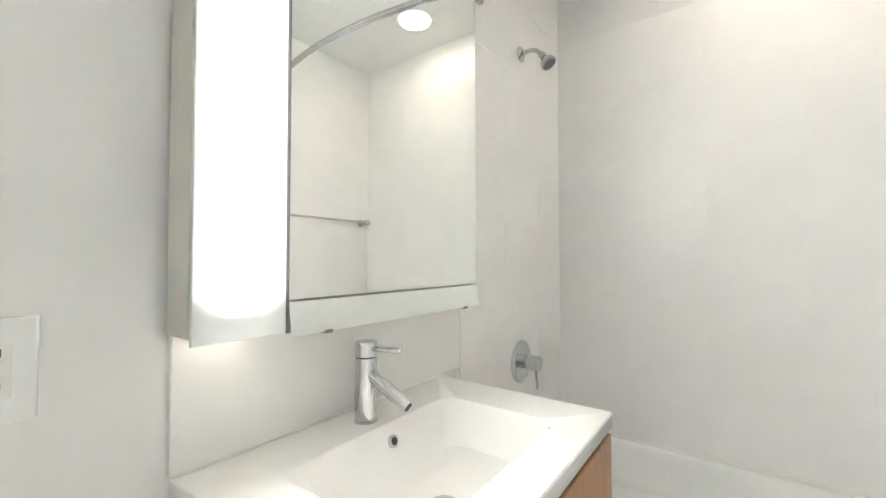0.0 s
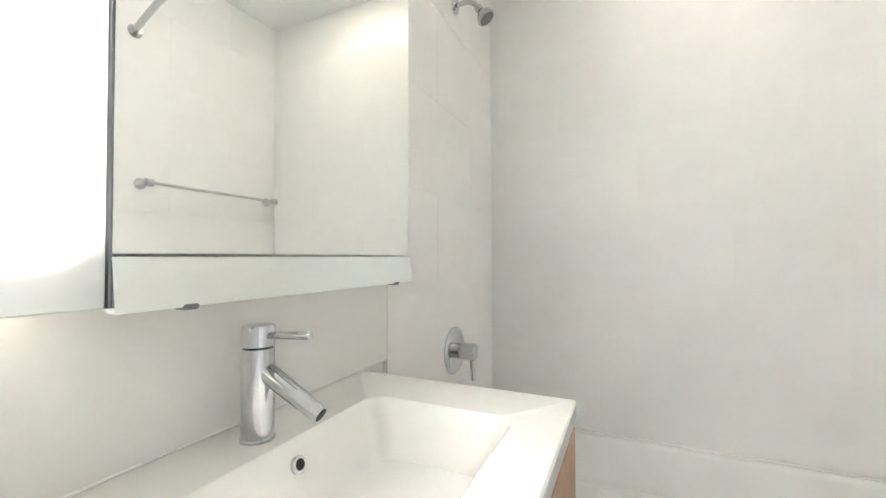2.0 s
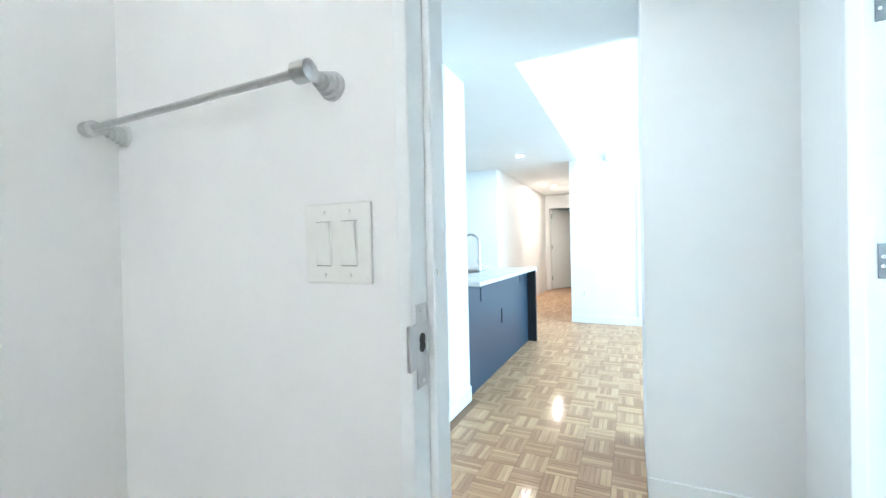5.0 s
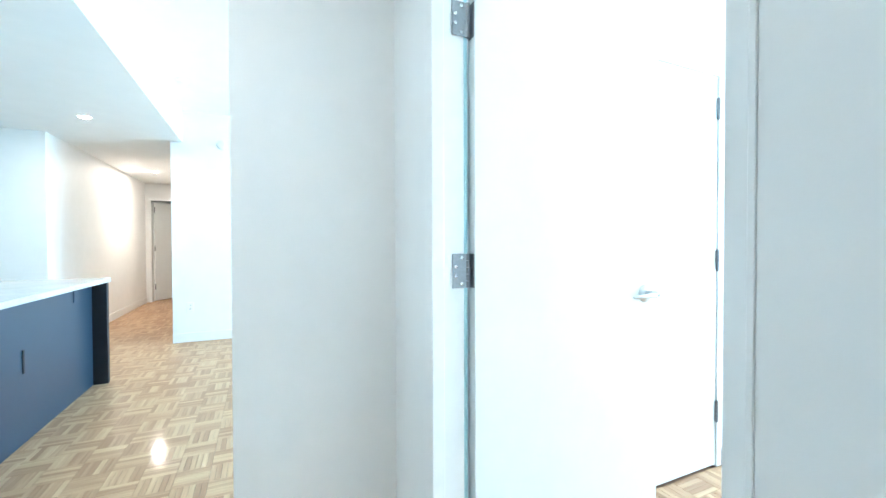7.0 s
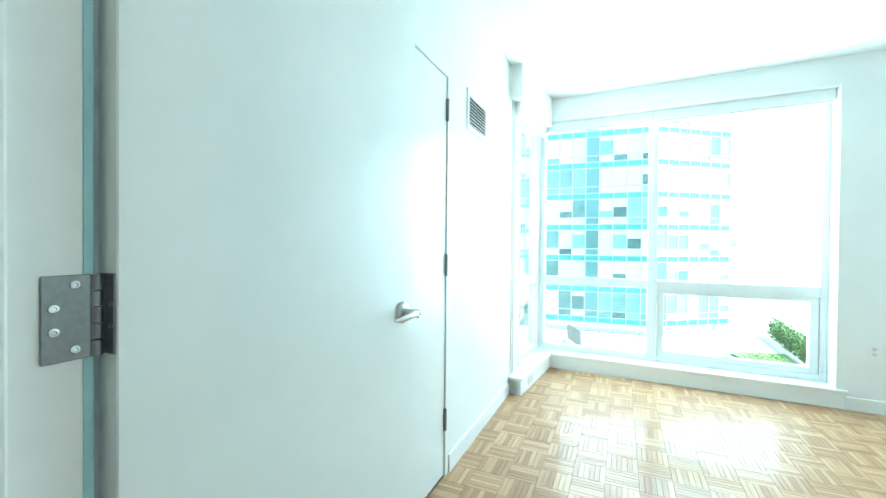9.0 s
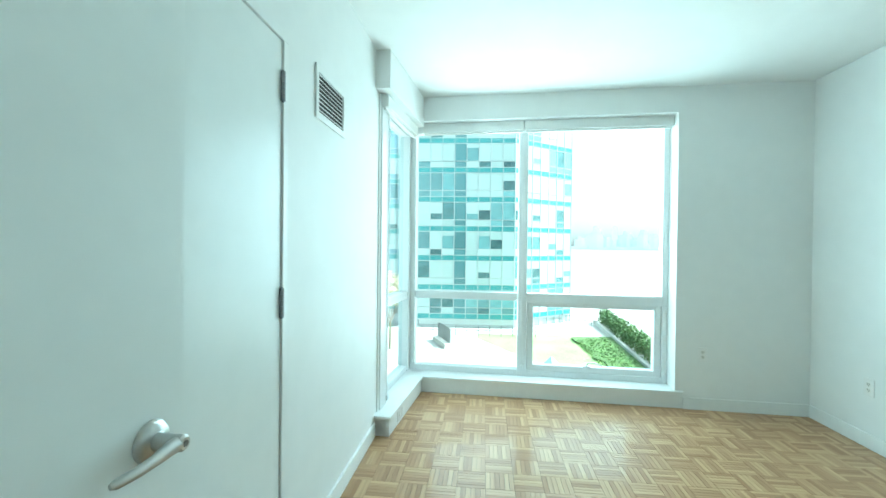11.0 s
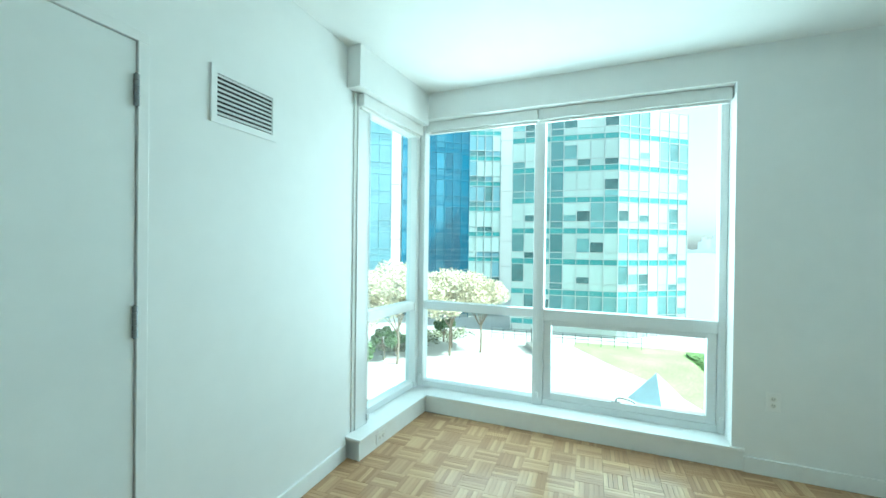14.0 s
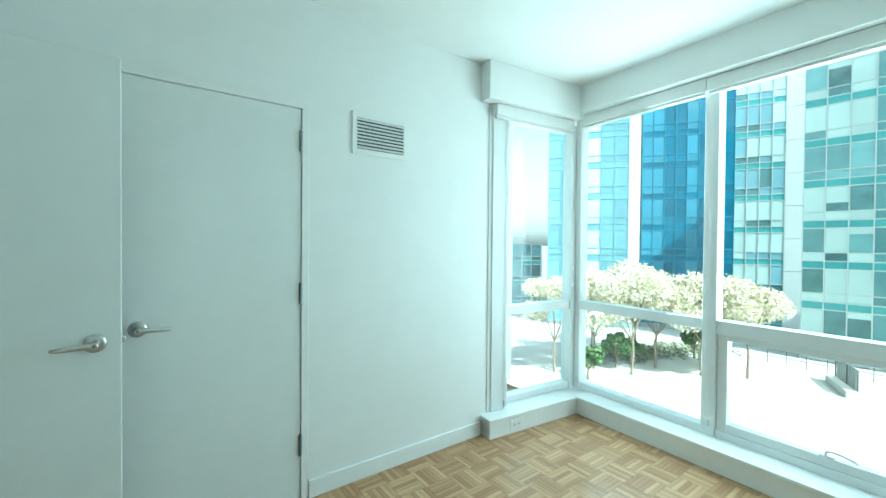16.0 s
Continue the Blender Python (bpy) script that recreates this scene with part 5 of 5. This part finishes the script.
def curtain_tower(name, pts, floors, f0, fh, bay, glass, label, depth, dark=0.22, blinds=0.4, seed=1, low=0.40, span=None, solid_at=(4, 5), solids=(), partly=0.0, metal=None, columns=()):
    """A glass tower over a line of plan points: slabs, spandrel bands and separate panes in metal mullions."""
    rnd = random.Random(seed)
    span = span or SPANDREL
    ob = thing(name, pose(0, 0, 0), label, "building", "glass towers")
    top = f0 + floors * fh
    bm = B()
    far = [(p[0] + depth[0], p[1] + depth[1]) for p in pts]
    outline = [(p[0] + 0.35 * (1 if depth[0] >= 0 else -1), p[1] + 0.1 * (1 if depth[1] >= 0 else -1)) for p in pts] + far[::-1]
    lo = [bm.verts.new((x, y, GZ)) for x, y in outline]
    hi = [bm.verts.new((x, y, top)) for x, y in outline]
    bm.faces.new(hi)
    for i in range(len(outline)):
        k = (i + 1) % len(outline)
        bm.faces.new((lo[i], lo[k], hi[k], hi[i]))
    part("core", bm, MULL, ob)
    meshes = {}
    bands, mulls = B(), B()
    for side_no, (p, q) in enumerate(zip(pts, pts[1:])):
        fill = solids[side_no] if solids else glass
        d = Vector((q[0] - p[0], q[1] - p[1]))
        n = max(1, round(d.length / bay))
        w = d.length / n
        m = basis(p, d)
        for f in range(floors):
            z = f0 + f * fh
            mood = rnd.random()
            for i in range(n):
                solid = (i % solid_at[1] == solid_at[0])
                if solid or i % 3 == 0:
                    mood = rnd.random()
                for z0, z1, kind in ((z + fh * 0.19, z + fh * low, "low"), (z + fh * low, z + fh, "high")):
                    if solid:
                        g = fill
                    elif columns:
                        g = columns[i % len(columns)]
                    else:
                        v = rnd.random()
                        g = DARKG if v < dark * (2.0 if kind == "low" else 0.45) else (glass if mood > blinds or v > 0.9 else BLINDG)
                    drop = rnd.choice((0.35, 0.55, 0.75)) if kind == "high" and g is BLINDG and rnd.random() < partly else 0.0
                    if drop:
                        cut = z0 + (z1 - z0) * drop
                        add_pane(meshes, m, ob, i * w, w, z0, cut, DARKG if rnd.random() < 0.5 else glass, 0.05, 0.0)
                        add_pane(meshes, m, ob, i * w, w, cut, z1, g, 0.0, 0.05)
                        continue
                    add_pane(meshes, m, ob, i * w, w, z0, z1, g, 0.05, 0.05)
                vs = bmesh.ops.create_cube(bands, size=1, matrix=m @ Matrix.LocRotScale((i * w + w / 2, 0.03, z + fh * 0.095), None, (w - 0.06, 0.1, fh * 0.19 - 0.06)))
        for i in range(n + 1):
            bmesh.ops.create_cube(mulls, size=1, matrix=m @ Matrix.LocRotScale((i * w, 0.0, (GZ + top) / 2), None, (0.07, 0.16, top - GZ)))
        for f in range(floors + 1):
            for zz in (0, fh * 0.19, fh * low):
                if f == floors and zz:
                    continue
                bmesh.ops.create_cube(mulls, size=1, matrix=m @ Matrix.LocRotScale((d.length / 2, 0.0, f0 + f * fh + zz), None, (d.length, 0.13, 0.07)))
    part("spandrel_band", bands, span, ob)
    part("mullions", mulls, metal or MULL, ob)
    return ob


WHITEF = mat("white_facade_panel", (0.72, 0.74, 0.74), 0.6, grain=0.04, scale=0.6, stain=0.05, stain_scale=0.1)
# Lighter blue for the pale reflections painted onto the dark tower's panes.
REFLECT_BLUE = mat("painted_reflection_blue", (0.06, 0.22, 0.33), 0.12, grain=0.08, scale=0.3, stain=0.12, stain_scale=0.08, jitter=0.10)
CYANG = mat("pale_cyan_glass", (0.17, 0.31, 0.37), 0.12, grain=0.05, scale=0.4, stain=0.12, stain_scale=0.1, jitter=0.10)
BLUEMETAL = mat("blue_mullion_metal", (0.05, 0.22, 0.33), 0.4, 0.3, grain=0.03, scale=2)
CYANMETAL = mat("grey_cyan_mullion_metal", (0.22, 0.42, 0.48), 0.4, 0.3, grain=0.03, scale=2)
# Right face: white wall panels, which also put its sunlit brightness into colour.
curtain_tower("glass_tower", [(43.35, 6.8), (44.0, -4.05), (49.5, -11.3)], 7, -3.72 - 3.3, 3.3, 1.36, ROOMG, "teal glass tower with pale blinds and teal spandrel bands", (6, -0.5), 0.10, 0.74, 3, solid_at=(3, 8), solids=(TEALG, WHITEF), partly=0.35)
curtain_tower("glass_tower", [(50.9, 14.05), (52.5, 10.1)], 8, GZ + 0.6, 3.4, 1.15, SKYG, "pale blue glass tower gridded by white metal mullions", (15, 4), 0.12, 0.55, 5)
# Pane columns of two blues imitate vertical reflections in the mirrored glass.
curtain_tower("glass_tower", [(44.8, 21.05), (49.9, 13.75)], 9, GZ + 0.6, 3.5, 1.1, BLUEG, "dark blue mirrored glass tower behind the trees", (18, 10), 0.05, 0.0, 7, span=BLUEG, solid_at=(99, 100), metal=BLUEMETAL,
              columns=(REFLECT_BLUE, REFLECT_BLUE, BLUEG, BLUEG, REFLECT_BLUE, BLUEG, BLUEG, BLUEG))
curtain_tower("glass_tower", [(37.6, 28.5), (42.5, 21.4)], 9, GZ + 0.6, 3.5, 1.5, CYANG, "pale cyan glass tower with thin horizontal joints beside the dark tower", (18, 12), 0.08, 0.25, 8, span=CYANG, solid_at=(99, 100), metal=CYANMETAL,
              columns=(SKYG, CYANG, CYANG, BLINDG, CYANG, CYANG))


def blade(x, y, w, h, deg, label):
    ob = thing("facade_blade", pose(x, y, GZ, 0, 0, deg), label, "facade wall", "white facade blades")
    for k in range(int(h / 3.4)):
        bm = B()
        box(bm, -0.4, 0.4, -w / 2, w / 2, 3.4 * k, 3.4 * k + 3.36, 0.02, 1)
        part("panel", bm, WHITEF, ob)
    return ob


# First blade is added in place of a wavy white glass reflection.
blade(53.3, 9.3, 1.9, 31, 12, "tall white panels standing in for a pale reflection between two towers")
blade(43.9, 21.45, 1.1, 33, 28, "narrow white panelled pier at the dark tower")
curtain_tower("low_building", [(38.0, 46.0), (46.0, 36.5)], 3, GZ + 0.4, 3.0, 1.4, ROOMG, "low pale office block beyond the plaza trees", (18, 16), 0.30, 0.45, 9)


def skyline():
    rnd = random.Random(21)
    for k in range(26):
        f = k / 25
        b = radians(-12.5 - 10.0 * f)
        d = 1900
        w, h = rnd.uniform(14, 34), rnd.choice((35, 50, 70, 85, 60, 45)) * rnd.uniform(0.8, 1.2)
        if 10 < k < 16:
            h *= 1.5
        ob = thing("far_building", pose(math.cos(b) * d, math.sin(b) * d, GZ - 2.0, 0, 0, math.degrees(b)), "far high-rise on the opposite river bank, painted pale for haze", "building", "far skyline")
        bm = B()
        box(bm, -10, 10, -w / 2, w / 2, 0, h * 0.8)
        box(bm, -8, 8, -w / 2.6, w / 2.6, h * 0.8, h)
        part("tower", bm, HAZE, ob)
    bm = B()
    for k in range(40):
        b = radians(-11 - 14 * k / 39)
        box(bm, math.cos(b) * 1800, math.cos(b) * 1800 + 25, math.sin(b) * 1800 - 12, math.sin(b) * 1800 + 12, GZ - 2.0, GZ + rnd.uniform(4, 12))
    tagged(part("far_shore", bm, HAZE), "low shore line with distant buildings, painted pale for haze", "shoreline", kind="stuff")


skyline()

# ---------------------------------------------------------------- tiles and parquet


def tile_face(parent, u0, u1, z0, z1, place, w=0.61, h=0.305, gap=0.0006):
    """Large wall tiles in half bond, each a piece of its own. place(u, z) gives the pose of a tile's corner."""
    shared = {}
    row = 0
    z = z0
    while z < z1 - 0.01:
        hh = min(h, z1 - z)
        u = u0 - (w / 2 if row % 2 else 0)
        while u < u1 - 0.01:
            a, b = max(u, u0), min(u + w, u1)
            if b - a > 0.02:
                key = (round(b - a, 4), round(hh, 4))
                if key not in shared:
                    bm = B()
                    box(bm, gap / 2, b - a - gap / 2, -0.010, 0.0, gap / 2, hh - gap / 2, 0.0004, 1)
                    me = bpy.data.meshes.new("tile")
                    bmesh.ops.recalc_face_normals(bm, faces=bm.faces)
                    bm.to_mesh(me)
                    bm.free()
                    me.materials.append(TILE)
                    shared[key] = me
                ob = new("tile", shared[key])
                ob.parent = parent
                m = place(a, z)
                ob.matrix_basis = m @ pose(0, random.uniform(-0.0002, 0.0002), 0)
            u += w
        z += h
        row += 1


D = bpy.data.objects
tile_face(D["wall_tub_back"], 0, END_Y - VAN_Y - 0.002, 0.12, CEIL_BATH, lambda u, z: basis((TUB_X - 0.0005, VAN_Y + u), (0, 1), z) @ pose(0, 0, 0))
tile_face(D["wall_vanity"], 0.0, TUB_X * -1 - 3.384, 0.12, CEIL_BATH, lambda u, z: Matrix(((-1, 0, 0, -3.384 - u), (0, -1, 0, VAN_Y), (0, 0, 1, z), (0, 0, 0, 1))) @ pose(0, 0, 0))
tile_face(D["wall_tub_end"], 0.0, STEP_X - TUB_X, 0.12, CEIL_BATH, lambda u, z: basis((TUB_X + u, END_Y), (1, 0), z))


def parquet(floor_ob, x0, x1, y0, y1, near, block, fingers, keep):
    """Mosaic parquet: squares of fingers, turned in turn. The squares in the stretch near are single strips; the rest is one mesh."""
    rnd = random.Random(5)
    fw = block / fingers
    gap = 0.0007
    shared = {}
    bms = {0: ([], []), 1: ([], [])}
    count = 0
    nx, ny = int((x1 - x0) / block) + 1, int((y1 - y0) / block) + 1
    for i in range(nx):
        for j in range(ny):
            bx, by = x0 + i * block, y0 + j * block
            if not keep(bx + block / 2, by + block / 2):
                continue
            turn = (i + j) % 2
            single = near and near[0] <= bx + block / 2 <= near[1] and near[2] <= by + block / 2 <= near[3] and count + fingers <= 300
            for k in range(fingers):
                if turn:
                    a = (bx + k * fw + gap / 2, bx + (k + 1) * fw - gap / 2, by + gap / 2, by + block - gap / 2)
                else:
                    a = (bx + gap / 2, bx + block - gap / 2, by + k * fw + gap / 2, by + (k + 1) * fw - gap / 2)
                a = (a[0], min(a[1], x1), a[2], min(a[3], y1))
                if a[1] - a[0] < 0.004 or a[3] - a[2] < 0.004:
                    continue
                z = rnd.uniform(-0.0006, 0.0002)
                if single:
                    if turn not in shared:
                        bm = B()
                        box(bm, 0, a[1] - a[0], 0, a[3] - a[2], -0.008, 0, 0.0005, 1)
                        me = bpy.data.meshes.new("parquet_strip")
                        bmesh.ops.recalc_face_normals(bm, faces=bm.faces)
                        bm.to_mesh(me)
                        bm.free()
                        me.materials.append(STRIP_Y if turn else STRIP_X)
                        shared[turn] = me
                    ob = new("parquet_strip", shared[turn])
                    ob.parent = floor_ob
                    ob.location = (a[0], a[2], z)
                    count += 1
                else:
                    vs, fs = bms[turn]
                    n = len(vs)
                    c = 0.0006
                    vs += [(a[0], a[2], -0.008), (a[1], a[2], -0.008), (a[1], a[3], -0.008), (a[0], a[3], -0.008),
                           (a[0] + c, a[2] + c, z), (a[1] - c, a[2] + c, z), (a[1] - c, a[3] - c, z), (a[0] + c, a[3] - c, z)]
                    fs += [(n + 4, n + 5, n + 6, n + 7), (n, n + 1, n + 5, n + 4), (n + 1, n + 2, n + 6, n + 5), (n + 2, n + 3, n + 7, n + 6), (n + 3, n, n + 4, n + 7)]
    for turn, (vs, fs) in bms.items():
        me = bpy.data.meshes.new("parquet")
        me.from_pydata(vs, [], fs)
        me.materials.append(PARQ_Y if turn else PARQ_X)
        ob = new("parquet", me)
        ob.parent = floor_ob
        ob["kind"] = "stuff"
        ob["label"] = "oak parquet fingers laid in squares"


BLOCK = 0.1575
parquet(D["floor"], WX1 + 0.002, 2.12, SOUTH_Y, 0.0, (0.95, 1.95, -1.6, -0.35), BLOCK, 6,
        lambda x, y: True)
parquet(D["floor_hall"], -5.7305, WX1, HALL_S, 4.36, None, BLOCK, 6, lambda x, y: not (x > NOOK_X and NOOK_Y < y < LIV_Y0) and not (x < -3.44 and y < 0.95))
parquet(D["floor_hall"], WX1, 2.1, LIV_Y0, 4.34, None, BLOCK, 6, lambda x, y: True)
parquet(D["floor_hall"], -4.27, -3.13, 4.36, 10.3, None, BLOCK, 6, lambda x, y: True)
